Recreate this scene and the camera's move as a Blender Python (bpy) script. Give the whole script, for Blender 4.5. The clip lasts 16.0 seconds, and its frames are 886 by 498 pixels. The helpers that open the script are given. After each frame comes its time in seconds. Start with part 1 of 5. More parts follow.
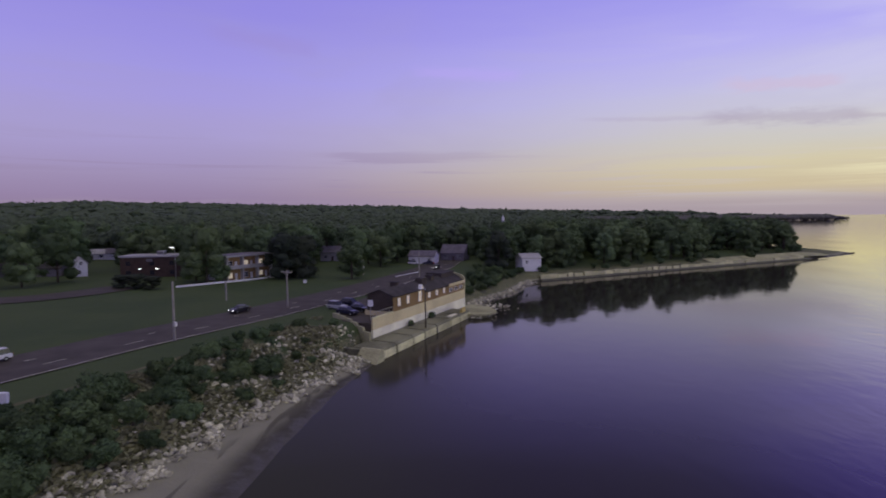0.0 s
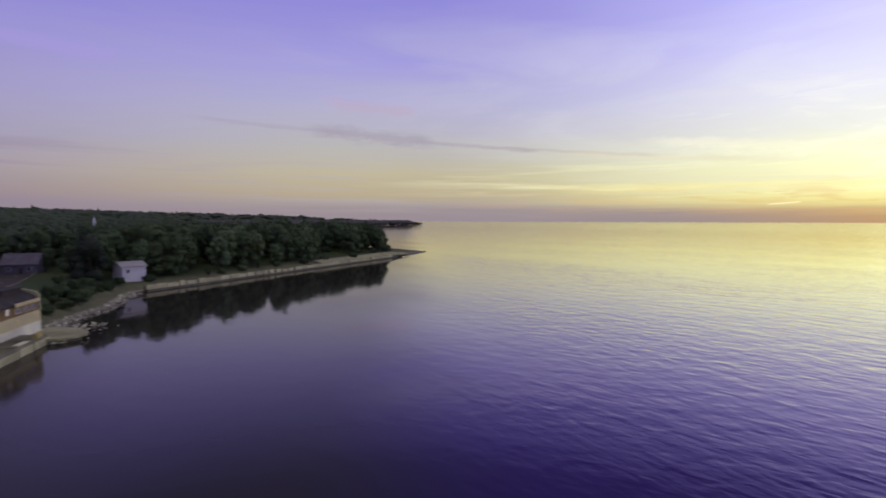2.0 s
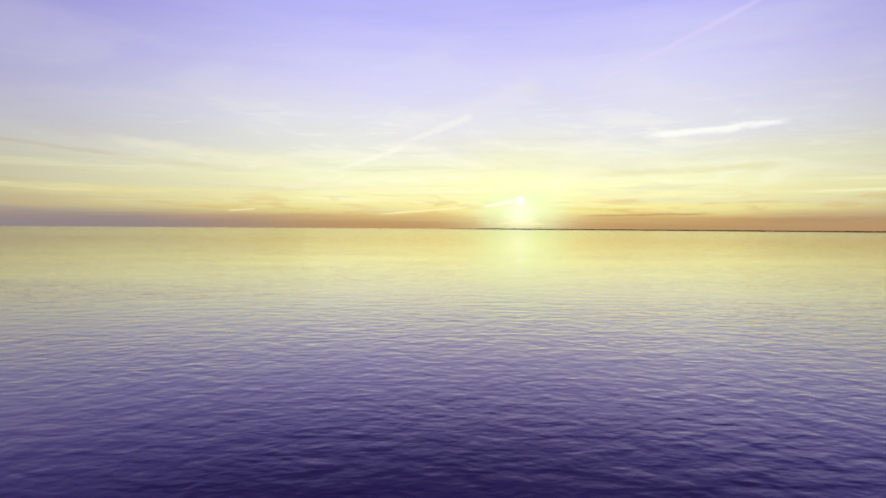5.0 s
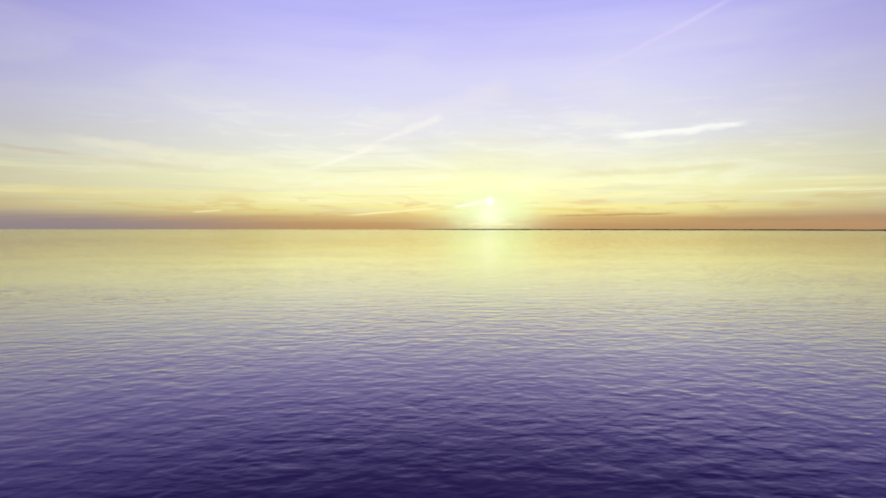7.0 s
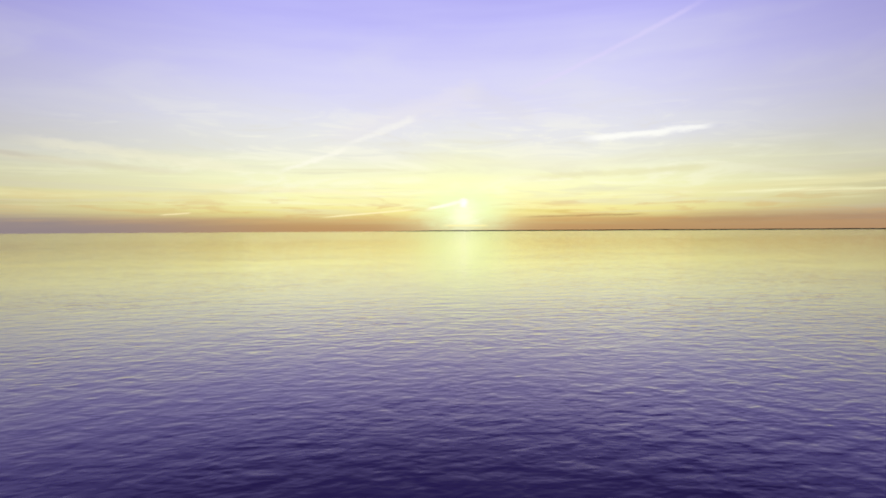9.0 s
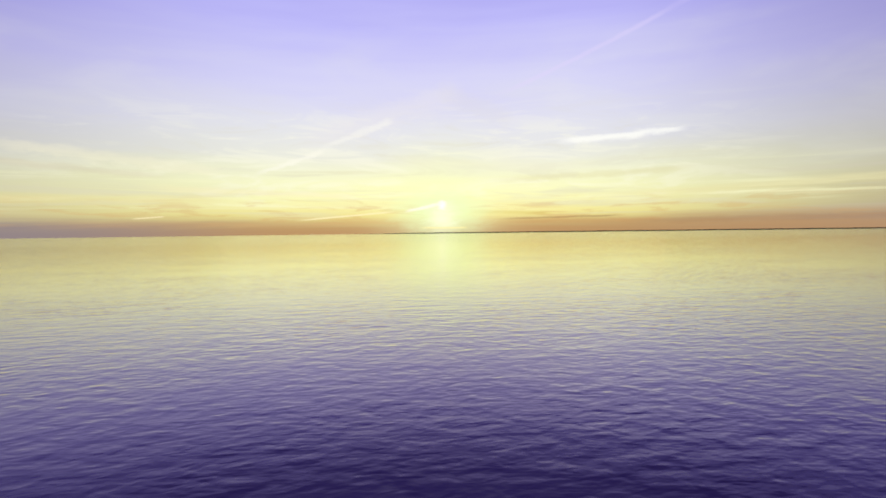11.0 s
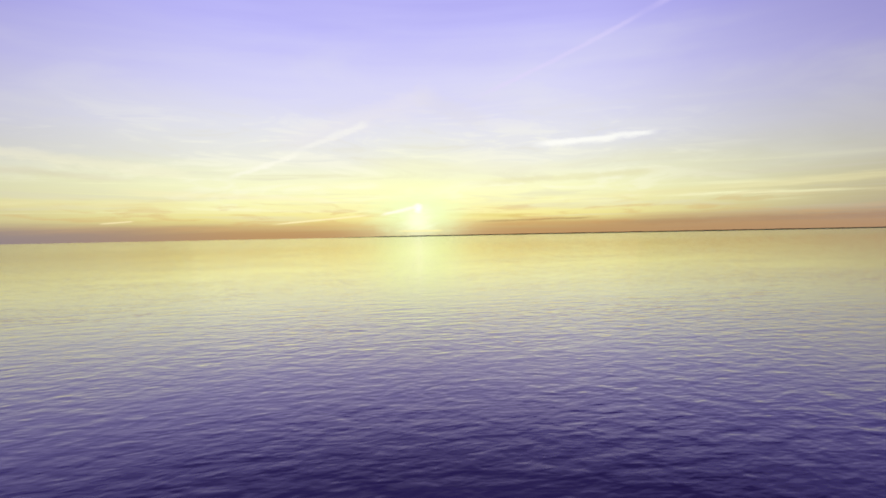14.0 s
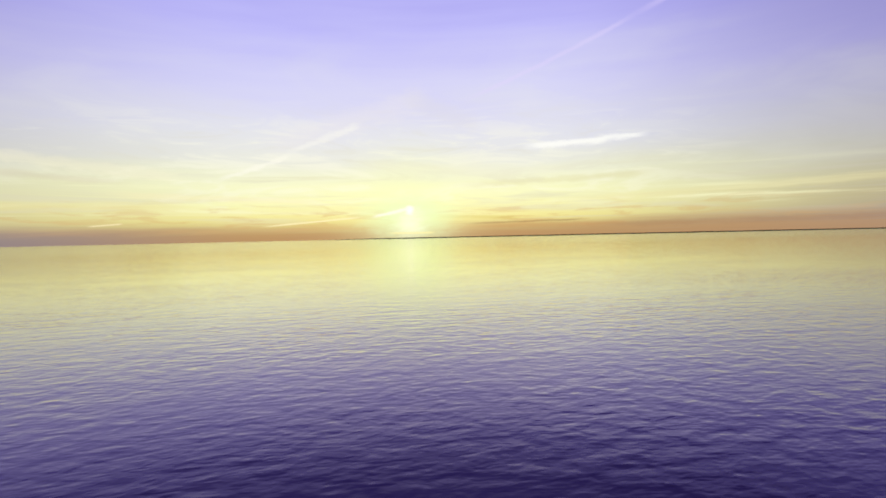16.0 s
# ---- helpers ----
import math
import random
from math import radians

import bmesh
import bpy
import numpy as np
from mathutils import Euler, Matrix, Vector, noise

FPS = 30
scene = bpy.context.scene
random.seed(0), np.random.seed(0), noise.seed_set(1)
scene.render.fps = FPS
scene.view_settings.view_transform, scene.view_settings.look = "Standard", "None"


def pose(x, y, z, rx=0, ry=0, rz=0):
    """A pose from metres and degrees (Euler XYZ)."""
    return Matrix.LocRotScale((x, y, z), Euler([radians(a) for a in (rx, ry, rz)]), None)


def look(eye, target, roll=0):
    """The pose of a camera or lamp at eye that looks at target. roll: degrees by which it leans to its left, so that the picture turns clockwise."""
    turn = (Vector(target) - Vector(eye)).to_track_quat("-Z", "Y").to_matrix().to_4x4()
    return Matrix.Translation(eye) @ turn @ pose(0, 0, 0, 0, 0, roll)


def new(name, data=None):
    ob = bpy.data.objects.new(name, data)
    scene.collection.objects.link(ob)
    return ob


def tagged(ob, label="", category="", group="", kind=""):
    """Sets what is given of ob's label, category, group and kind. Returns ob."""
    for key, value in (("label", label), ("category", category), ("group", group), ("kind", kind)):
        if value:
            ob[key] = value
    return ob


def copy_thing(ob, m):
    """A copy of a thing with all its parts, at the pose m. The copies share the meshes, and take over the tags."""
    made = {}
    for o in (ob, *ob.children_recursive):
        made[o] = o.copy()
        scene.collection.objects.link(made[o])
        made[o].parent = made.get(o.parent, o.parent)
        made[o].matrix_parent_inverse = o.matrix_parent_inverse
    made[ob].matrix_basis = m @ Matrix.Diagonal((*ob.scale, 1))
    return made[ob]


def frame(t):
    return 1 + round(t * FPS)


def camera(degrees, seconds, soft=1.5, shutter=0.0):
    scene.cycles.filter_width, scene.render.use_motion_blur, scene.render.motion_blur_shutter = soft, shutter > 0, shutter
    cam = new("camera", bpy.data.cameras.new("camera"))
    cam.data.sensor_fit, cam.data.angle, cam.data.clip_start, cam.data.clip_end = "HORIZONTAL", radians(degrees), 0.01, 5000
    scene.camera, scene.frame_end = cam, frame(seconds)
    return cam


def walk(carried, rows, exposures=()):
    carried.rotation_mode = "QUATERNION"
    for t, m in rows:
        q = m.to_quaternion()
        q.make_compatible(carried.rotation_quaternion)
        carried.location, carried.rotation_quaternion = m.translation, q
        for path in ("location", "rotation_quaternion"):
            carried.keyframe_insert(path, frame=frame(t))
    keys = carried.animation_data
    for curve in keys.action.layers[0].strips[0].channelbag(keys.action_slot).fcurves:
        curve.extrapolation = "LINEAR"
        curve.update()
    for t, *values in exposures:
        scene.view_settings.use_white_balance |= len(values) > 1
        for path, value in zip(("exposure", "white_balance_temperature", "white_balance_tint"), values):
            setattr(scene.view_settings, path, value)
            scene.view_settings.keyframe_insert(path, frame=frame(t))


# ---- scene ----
cam = camera(78.9, 16.0, soft=1.8, shutter=0.25)
EYE = (0.0, 0.0, 24.0)


def heading(t, yaw, pitch, roll):
    """A row of the path: the drone hovers and turns; yaw clockwise from +Y."""
    a, b = radians(yaw), radians(pitch)
    way = Vector((math.sin(a) * math.cos(b), math.cos(a) * math.cos(b), math.sin(b)))
    return (t, look(EYE, Vector(EYE) + 10 * way, roll))


PATH = [
    (0.0, 0.0, -3.48, -0.58), (0.1, 1.16, -3.47, -0.54), (0.2, 2.11, -3.46, -0.51), (0.3, 3.38, -3.46, -0.47),
    (0.4, 5.02, -3.45, -0.44), (0.5, 6.96, -3.44, -0.4), (0.6, 8.91, -3.42, -0.37), (0.7, 10.61, -3.41, -0.34),
    (0.8, 11.92, -3.39, -0.32), (0.9, 12.81, -3.38, -0.29), (1.0, 13.94, -3.36, -0.26), (1.1, 15.55, -3.35, -0.2),
    (1.2, 17.98, -3.34, -0.13), (1.3, 21.25, -3.33, -0.07), (1.4, 24.98, -3.32, -0.01), (1.5, 28.9, -3.31, 0.06),
    (1.6, 31.83, -3.28, 0.09), (1.7, 34.17, -3.26, 0.12), (1.8, 35.25, -3.23, 0.15), (1.9, 37.23, -3.21, 0.17),
    (2.0, 39.29, -3.19, 0.19), (2.1, 42.33, -3.15, 0.24), (2.2, 46.06, -3.1, 0.29), (2.3, 49.89, -3.06, 0.33),
    (2.4, 52.78, -3.02, 0.38), (2.5, 54.75, -2.98, 0.42), (2.6, 55.75, -2.95, 0.46), (2.7, 56.88, -2.92, 0.5),
    (2.8, 58.68, -2.89, 0.54), (2.9, 60.99, -2.86, 0.58), (3.0, 63.96, -2.83, 0.62), (3.1, 67.44, -2.8, 0.62),
    (3.2, 70.02, -2.78, 0.62), (3.3, 72.44, -2.76, 0.62), (3.4, 73.98, -2.74, 0.62), (3.5, 75.43, -2.72, 0.62),
    (3.6, 75.86, -2.7, 0.62), (3.7, 76.21, -2.68, 0.62), (3.8, 76.72, -2.65, 0.61), (3.9, 77.23, -2.63, 0.61),
    (4.0, 78.55, -2.6, 0.6), (4.1, 80.81, -2.57, 0.6), (4.2, 83.48, -2.54, 0.6), (4.3, 85.72, -2.52, 0.58),
    (4.4, 88.18, -2.49, 0.57), (4.5, 89.68, -2.47, 0.55), (4.6, 90.33, -2.46, 0.52), (4.7, 91.1, -2.44, 0.48),
    (5.2, 92.15, -2.42, 0.36), (5.9, 93.4, -2.39, 0.2), (6.8, 94.85, -2.35, 0.06), (7.5, 95.87, -2.31, -0.04),
    (8.0, 96.53, -2.27, -0.14), (8.5, 97.23, -2.21, -0.26), (9.0, 97.9, -2.18, -0.35), (10.2, 99.3, -2.05, -0.58),
    (11.5, 100.64, -1.92, -0.81), (12.0, 101.1, -1.88, -0.9), (12.5, 101.6, -1.82, -0.97), (13.0, 101.92, -1.78, -1.01),
    (13.5, 102.3, -1.73, -1.08), (14.0, 102.68, -1.68, -1.13), (14.5, 102.92, -1.64, -1.16), (15.0, 103.2, -1.58, -1.2),
    (15.5, 103.42, -1.54, -1.23), (16.0, 103.57, -1.49, -1.26),
]
# the drone's camera stops down as the glow comes into view
walk(cam, [heading(*row) for row in PATH], exposures=[(0.0, 0.51), (1.0, 0.39), (1.5, 0.25), (2.0, 0.22), (2.6, 0.12), (3.0, 0.13), (3.5, 0.0), (16.0, 0.0)])

# ---- sky, sun ----
SUN_AZ, SUN_EL = 100.1, 2.2


class Nodes:
    """Short-hand for building a node tree."""

    def __init__(self, tree):
        self.tree, self.nodes, self.links = tree, tree.nodes, tree.links

    def put(self, kind):
        return self.nodes.new(kind)

    def vector(self, op):
        node = self.put("ShaderNodeVectorMath")
        node.operation = op
        return node

    def plug(self, value, socket):
        if isinstance(value, bpy.types.NodeSocket):
            self.links.new(value, socket)
        else:
            socket.default_value = value

    def math(self, op, a, b=0.0, c=0.0, clamp=False):
        node = self.put("ShaderNodeMath")
        node.operation, node.use_clamp = op, clamp
        for value, socket in zip((a, b, c), node.inputs):
            self.plug(value, socket)
        return node.outputs[0]

    def remap(self, value, a, b, c=0.0, d=1.0, smooth=True):
        node = self.put("ShaderNodeMapRange")
        node.interpolation_type = "SMOOTHSTEP" if smooth else "LINEAR"
        for v, socket in zip((value, a, b, c, d), node.inputs):
            self.plug(v, socket)
        return node.outputs[0]

    def mix(self, factor, a, b, blend="MIX"):
        node = self.put("ShaderNodeMix")
        node.data_type, node.blend_type, node.clamp_factor = "RGBA", blend, True
        self.plug(factor, node.inputs[0])
        for value, socket in ((a, node.inputs[6]), (b, node.inputs[7])):
            self.plug(value if isinstance(value, bpy.types.NodeSocket) else (*value[:3], 1), socket)
        return node.outputs[2]

    def noise(self, vector, scale, detail=3.0, rough=0.5, distort=0.0):
        node = self.put("ShaderNodeTexNoise")
        self.plug(vector, node.inputs["Vector"])
        for key, value in (("Scale", scale), ("Detail", detail), ("Roughness", rough), ("Distortion", distort)):
            node.inputs[key].default_value = value
        return node.outputs[0]

    def xyz(self, x, y, z):
        node = self.put("ShaderNodeCombineXYZ")
        for value, socket in zip((x, y, z), node.inputs):
            self.plug(value, socket)
        return node.outputs[0]

    def stretch(self, vector, x, y, z, turn=0.0):
        node = self.put("ShaderNodeMapping")
        self.plug(vector, node.inputs["Vector"])
        node.inputs["Rotation"].default_value = (0, 0, radians(turn))
        node.inputs["Scale"].default_value = (x, y, z)
        return node.outputs[0]

    def ramp(self, value, stops):
        node = self.put("ShaderNodeValToRGB")
        self.plug(value, node.inputs[0])
        band = node.color_ramp
        while len(band.elements) < len(stops):
            band.elements.new(1.0)
        for element, (at, colour) in zip(band.elements, stops):
            element.position, element.color = at, (*colour, 1)
        return node.outputs[0]


def lin(r, g, b):
    """A colour given in 0..255 as seen on a screen, as linear light."""
    return tuple((c / 255 / 12.92) if c < 10 else ((c / 255 + 0.055) / 1.055) ** 2.4 for c in (r, g, b))


def build_world():
    world = bpy.data.worlds.new("dusk_sky")
    scene.world = world
    world.use_nodes = True
    n = Nodes(world.node_tree)
    n.nodes.clear()
    way = n.put("ShaderNodeTexCoord").outputs["Generated"]
    part_xyz = n.put("ShaderNodeSeparateXYZ")
    n.plug(way, part_xyz.inputs[0])
    dx, dy, dz = part_xyz.outputs
    az = n.math("MULTIPLY", n.math("ARCTAN2", dx, dy), 57.29578)
    el = n.math("MULTIPLY", n.math("ARCSINE", dz), 57.29578)
    off = n.math("ABSOLUTE", n.math("SUBTRACT", az, SUN_AZ))
    off = n.math("MINIMUM", off, n.math("SUBTRACT", 360.0, off))
    # glow cut short east of the sun: lens falloff put into the sky
    off = n.math("MULTIPLY", off, n.remap(az, SUN_AZ, SUN_AZ + 30, 1.0, 1.18))
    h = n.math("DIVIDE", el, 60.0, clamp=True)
    plane = n.xyz(az, el, 0.0)
    # thin veils make the bands of colour uneven
    veil = n.noise(n.stretch(plane, 0.03, 0.35, 1), 1.0, 4.0, 0.55)
    h = n.math("ADD", h, n.math("MULTIPLY", n.math("SUBTRACT", veil, 0.5), n.math("MULTIPLY", n.math("ADD", h, 0.02), 0.30)), clamp=True)

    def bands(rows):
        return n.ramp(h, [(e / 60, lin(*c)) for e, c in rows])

    # unseen above 24 degrees: dark band for the water, bright zenith to light land
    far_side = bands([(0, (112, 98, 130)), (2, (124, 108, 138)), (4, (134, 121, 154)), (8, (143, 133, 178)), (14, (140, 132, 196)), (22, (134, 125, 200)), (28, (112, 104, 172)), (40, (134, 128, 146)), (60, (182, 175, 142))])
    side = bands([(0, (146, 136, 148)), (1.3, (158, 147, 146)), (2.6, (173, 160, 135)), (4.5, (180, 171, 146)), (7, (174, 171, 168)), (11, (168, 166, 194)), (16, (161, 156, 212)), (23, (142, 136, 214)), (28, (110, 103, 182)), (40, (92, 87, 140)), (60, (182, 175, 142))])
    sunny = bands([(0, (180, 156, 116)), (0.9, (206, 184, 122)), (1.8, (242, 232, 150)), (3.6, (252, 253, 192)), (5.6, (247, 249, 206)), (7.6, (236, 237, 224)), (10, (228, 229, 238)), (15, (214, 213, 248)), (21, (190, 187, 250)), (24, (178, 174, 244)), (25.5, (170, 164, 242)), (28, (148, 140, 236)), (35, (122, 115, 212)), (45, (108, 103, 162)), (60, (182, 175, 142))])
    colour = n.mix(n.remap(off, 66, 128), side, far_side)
    # higher up, mostly unseen, the glow narrows to dim the water at its sides
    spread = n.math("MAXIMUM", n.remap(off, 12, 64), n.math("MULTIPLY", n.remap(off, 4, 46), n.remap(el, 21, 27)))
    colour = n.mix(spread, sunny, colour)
    # high corners darkened: lens falloff put into the sky colour
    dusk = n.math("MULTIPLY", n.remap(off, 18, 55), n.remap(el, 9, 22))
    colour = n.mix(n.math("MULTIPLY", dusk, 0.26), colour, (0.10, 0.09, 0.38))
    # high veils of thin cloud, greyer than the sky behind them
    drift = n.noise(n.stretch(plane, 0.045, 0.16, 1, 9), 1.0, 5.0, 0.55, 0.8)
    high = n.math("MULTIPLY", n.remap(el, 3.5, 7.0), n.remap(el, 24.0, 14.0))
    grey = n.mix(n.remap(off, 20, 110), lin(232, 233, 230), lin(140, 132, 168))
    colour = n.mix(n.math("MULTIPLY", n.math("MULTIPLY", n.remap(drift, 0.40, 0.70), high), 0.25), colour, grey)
    # layers of low cloud over the horizon
    layer = n.noise(n.stretch(plane, 0.035, 0.9, 1, 0), 1.0, 5.0, 0.6, 0.5)
    low = n.remap(n.math("ADD", n.math("MULTIPLY", el, n.remap(off, 3, 32, 2.1, 1.0)), n.math("MULTIPLY", n.math("SUBTRACT", layer, 0.5), 4.5)), 1.8, 0.0)
    bank = n.mix(n.remap(az, 86, 60), lin(188, 146, 98), lin(142, 130, 136))
    colour = n.mix(n.math("MULTIPLY", low, n.remap(off, 0, 25, 0.30, 0.62)), colour, bank)
    bright = n.math("MULTIPLY", n.remap(layer, 0.5, 0.7), n.math("MULTIPLY", n.remap(el, 1.5, 3.0), n.remap(el, 7.0, 4.5)))
    dull = n.math("MULTIPLY", n.remap(layer, 0.48, 0.34), n.math("MULTIPLY", n.remap(el, 0.8, 2.0), n.remap(el, 9.0, 5.0)))
    colour = n.mix(n.math("MULTIPLY", dull, 0.5), colour, n.mix(n.remap(off, 20, 80), lin(226, 222, 188), n.mix(n.remap(off, 75, 110), lin(168, 160, 166), lin(128, 114, 144))))
    colour = n.mix(n.math("MULTIPLY", bright, n.remap(off, 75, 30, 0.0, 0.75)), colour, lin(252, 252, 205))

    def streak(a, b, width, tint, amount, ragged=0.6):
        """A thin trail or cloud between two bearings and heights, in degrees."""
        (ax, ay), (bx, by) = a, b
        ux, uy = bx - ax, by - ay
        size = math.hypot(ux, uy)
        px, py = n.math("SUBTRACT", az, ax), n.math("SUBTRACT", el, ay)
        along = n.math("ADD", n.math("MULTIPLY", px, ux / size**2), n.math("MULTIPLY", py, uy / size**2))
        across = n.math("ADD", n.math("MULTIPLY", px, -uy / size), n.math("MULTIPLY", py, ux / size))
        wob = n.noise(n.stretch(plane, 0.45, 1.4, 1), 1.0, 5.0, 0.65)
        across = n.math("ADD", across, n.math("MULTIPLY", n.math("SUBTRACT", wob, 0.5), width * 2 * ragged))
        body = n.remap(n.math("ABSOLUTE", across), width, width * 0.1)
        ends = n.math("MULTIPLY", n.remap(along, 0.0, 0.25), n.remap(along, 1.0, 0.85))
        thick = n.math("ADD", 1 - ragged * 0.5, n.math("MULTIPLY", wob, ragged * 0.5))
        m = n.math("MULTIPLY", n.math("MULTIPLY", body, ends), n.math("MULTIPLY", thick, amount))
        return m, lin(*tint)

    streaks = [
        streak((13, 9.7), (30, 8.7), 0.32, (146, 134, 160), 0.32, 0.9),
        streak((24, 9.2), (39, 7.9), 0.95, (142, 131, 152), 0.56, 1.0),
        streak((35, 8.2), (50, 7.0), 0.34, (150, 140, 154), 0.50, 0.9),
        streak((42, 7.7), (62, 6.2), 0.26, (160, 150, 156), 0.40, 1.0),
        streak((58, 7.9), (79, 5.9), 0.8, (252, 246, 214), 0.42, 1.0),
        streak((50, 6.9), (74, 5.3), 0.5, (216, 206, 178), 0.45, 0.9),
        streak((84, 8.6), (103, 14.6), 1.8, (236, 232, 236), 0.45, 0.8),
        streak((99, 14.8), (108, 11.0), 1.5, (222, 220, 226), 0.35, 0.8),
        streak((92, 7.4), (118, 6.4), 0.9, (244, 243, 214), 0.5, 0.9),
        streak((104, 5.2), (126, 5.8), 0.5, (226, 220, 170), 0.5, 1.0),
        streak((26, 11.8), (37, 11.0), 0.85, (178, 158, 180), 0.6, 1.0),
        streak((-24, 17.5), (-12, 16.5), 1.2, (132, 118, 178), 0.35),
        streak((-4, 14.8), (9, 14.2), 0.9, (160, 142, 212), 0.4),
        streak((80.5, 5.6), (88.5, 8.5), 0.36, (255, 253, 238), 0.80, 1.3),
        streak((87.0, 8.3), (95.5, 11.7), 0.48, (252, 251, 242), 0.66, 1.4),
        streak((111.5, 9.0), (125.0, 9.55), 0.40, (255, 255, 250), 1.0, 1.0),
        streak((112.0, 8.95), (121.5, 9.15), 0.46, (254, 254, 248), 0.85, 0.8),
        streak((84.5, 1.15), (95.5, 2.1), 0.13, (255, 244, 190), 1.0, 0.3),
        streak((70.0, 1.4), (73.0, 1.65), 0.10, (255, 240, 190), 0.8, 0.2),
        streak((105, 13.4), (124, 20.7), 0.34, (226, 214, 252), 0.42, 0.5),
        streak((122, 20.0), (140, 26.5), 0.42, (218, 206, 252), 0.45, 0.4),
        streak((102, 2.0), (112, 1.7), 0.3, (214, 196, 110), 0.55),
        streak((104, 0.85), (124, 0.9), 0.4, (196, 150, 100), 0.6),
        streak((105, 1.15), (119, 1.35), 0.16, (158, 118, 84), 0.75, 0.9),
        streak((117, 0.7), (146, 0.9), 0.42, (162, 124, 96), 0.45, 0.6),
        streak((60, 1.0), (92, 0.8), 0.5, (204, 170, 124), 0.45),
        streak((70, 4.4), (92, 3.6), 0.5, (250, 240, 190), 0.5),
        streak((112, 3.2), (150, 4.4), 0.6, (240, 226, 166), 0.28),
        streak((50, 3.0), (80, 3.3), 0.7, (238, 224, 160), 0.4),
    ]
    wisps = n.noise(n.stretch(plane, 0.10, 0.55, 1, -6), 1.0, 6.0, 0.62, 1.2)
    near_sun = n.math("MULTIPLY", n.remap(off, 48, 14), n.math("MULTIPLY", n.remap(el, 2.0, 4.0), n.remap(el, 15.0, 8.0)))
    colour = n.mix(n.math("MULTIPLY", n.math("MULTIPLY", n.remap(wisps, 0.50, 0.66), near_sun), 0.40), colour, lin(255, 254, 232))
    colour = n.mix(n.math("MULTIPLY", n.math("MULTIPLY", n.remap(wisps, 0.48, 0.34), near_sun), 0.30), colour, lin(222, 218, 200))
    rags = n.noise(n.stretch(plane, 0.16, 1.5, 1, 3), 1.0, 5.0, 0.6, 0.8)
    skirt = n.math("MULTIPLY", n.remap(el, 0.3, 1.0), n.remap(el, 4.2, 2.2))
    colour = n.mix(n.math("MULTIPLY", n.math("MULTIPLY", n.remap(rags, 0.50, 0.64), skirt), n.remap(off, 70, 20, 0.0, 0.42)), colour, lin(214, 172, 116))
    for amount, tint in streaks:
        colour = n.mix(amount, colour, tint)
    # the light of the sun behind the haze at the horizon
    torn = n.noise(n.stretch(plane, 0.5, 1.6, 1), 1.0, 4.0, 0.6, 0.4)

    def patch(height, wide, tall_by, radius, uneven):
        px = n.math("DIVIDE", n.math("SUBTRACT", az, SUN_AZ), wide)
        py = n.math("DIVIDE", n.math("SUBTRACT", el, height), tall_by)
        far = n.math("SQRT", n.math("ADD", n.math("MULTIPLY", px, px), n.math("MULTIPLY", py, py)))
        far = n.math("ADD", far, n.math("MULTIPLY", n.math("SUBTRACT", torn, 0.5), uneven))
        return n.remap(far, 0.0, radius, 1.0, 0.0)

    glow = n.math("POWER", patch(1.9, 1.25, 1.33, 11.0, 1.5), 2.0)
    halo = n.math("POWER", patch(1.9, 6.5, 2.9, 1.0, 0.6), 0.7)
    soft_core = patch(1.3, 2.6, 2.4, 1.0, 0.8)
    core = n.math("POWER", patch(2.65, 0.62, 0.85, 1.0, 1.2), 1.2)
    colour = n.mix(n.math("MULTIPLY", glow, 0.50), colour, (0.92, 1.0, 0.54))
    colour = n.mix(n.math("MULTIPLY", low, n.remap(off, 2.5, 9.0, 0.0, 0.40)), colour, bank)
    colour = n.mix(n.math("MULTIPLY", halo, 0.62), colour, (0.78, 1.06, 0.62))
    colour = n.mix(n.math("MULTIPLY", soft_core, 0.62), colour, (1.04, 1.12, 0.84))
    colour = n.mix(core, colour, (1.10, 1.14, 1.00))
    for amount, tint in [streak((95.9, 1.95), (100.4, 2.95), 0.26, (255, 255, 240), 1.0, 0.7), streak((97.5, 0.3), (103.0, 0.3), 0.16, (255, 246, 170), 0.7, 0.5)]:
        colour = n.mix(amount, colour, tint)
    air = n.put("ShaderNodeTexSky")
    air.sky_type, air.sun_disc, air.sun_elevation, air.sun_rotation = "NISHITA", False, radians(SUN_EL), radians(SUN_AZ)
    base = n.put("ShaderNodeBackground")
    n.plug(air.outputs[0], base.inputs[0])
    base.inputs[1].default_value = 0.002
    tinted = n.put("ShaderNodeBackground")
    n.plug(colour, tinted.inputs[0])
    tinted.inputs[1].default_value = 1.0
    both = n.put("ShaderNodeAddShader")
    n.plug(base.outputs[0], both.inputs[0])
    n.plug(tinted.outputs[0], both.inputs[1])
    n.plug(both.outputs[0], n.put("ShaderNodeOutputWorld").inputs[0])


build_world()
sun = new("sun", bpy.data.lights.new("sun", "SUN"))
sun.data.energy, sun.data.angle, sun.data.color = 0.015, radians(45), (1.0, 0.86, 0.58)
_sun_way = Vector((math.sin(radians(SUN_AZ)), math.cos(radians(SUN_AZ)), math.tan(radians(SUN_EL))))
sun.matrix_world = look(_sun_way * 100, (0, 0, 0))


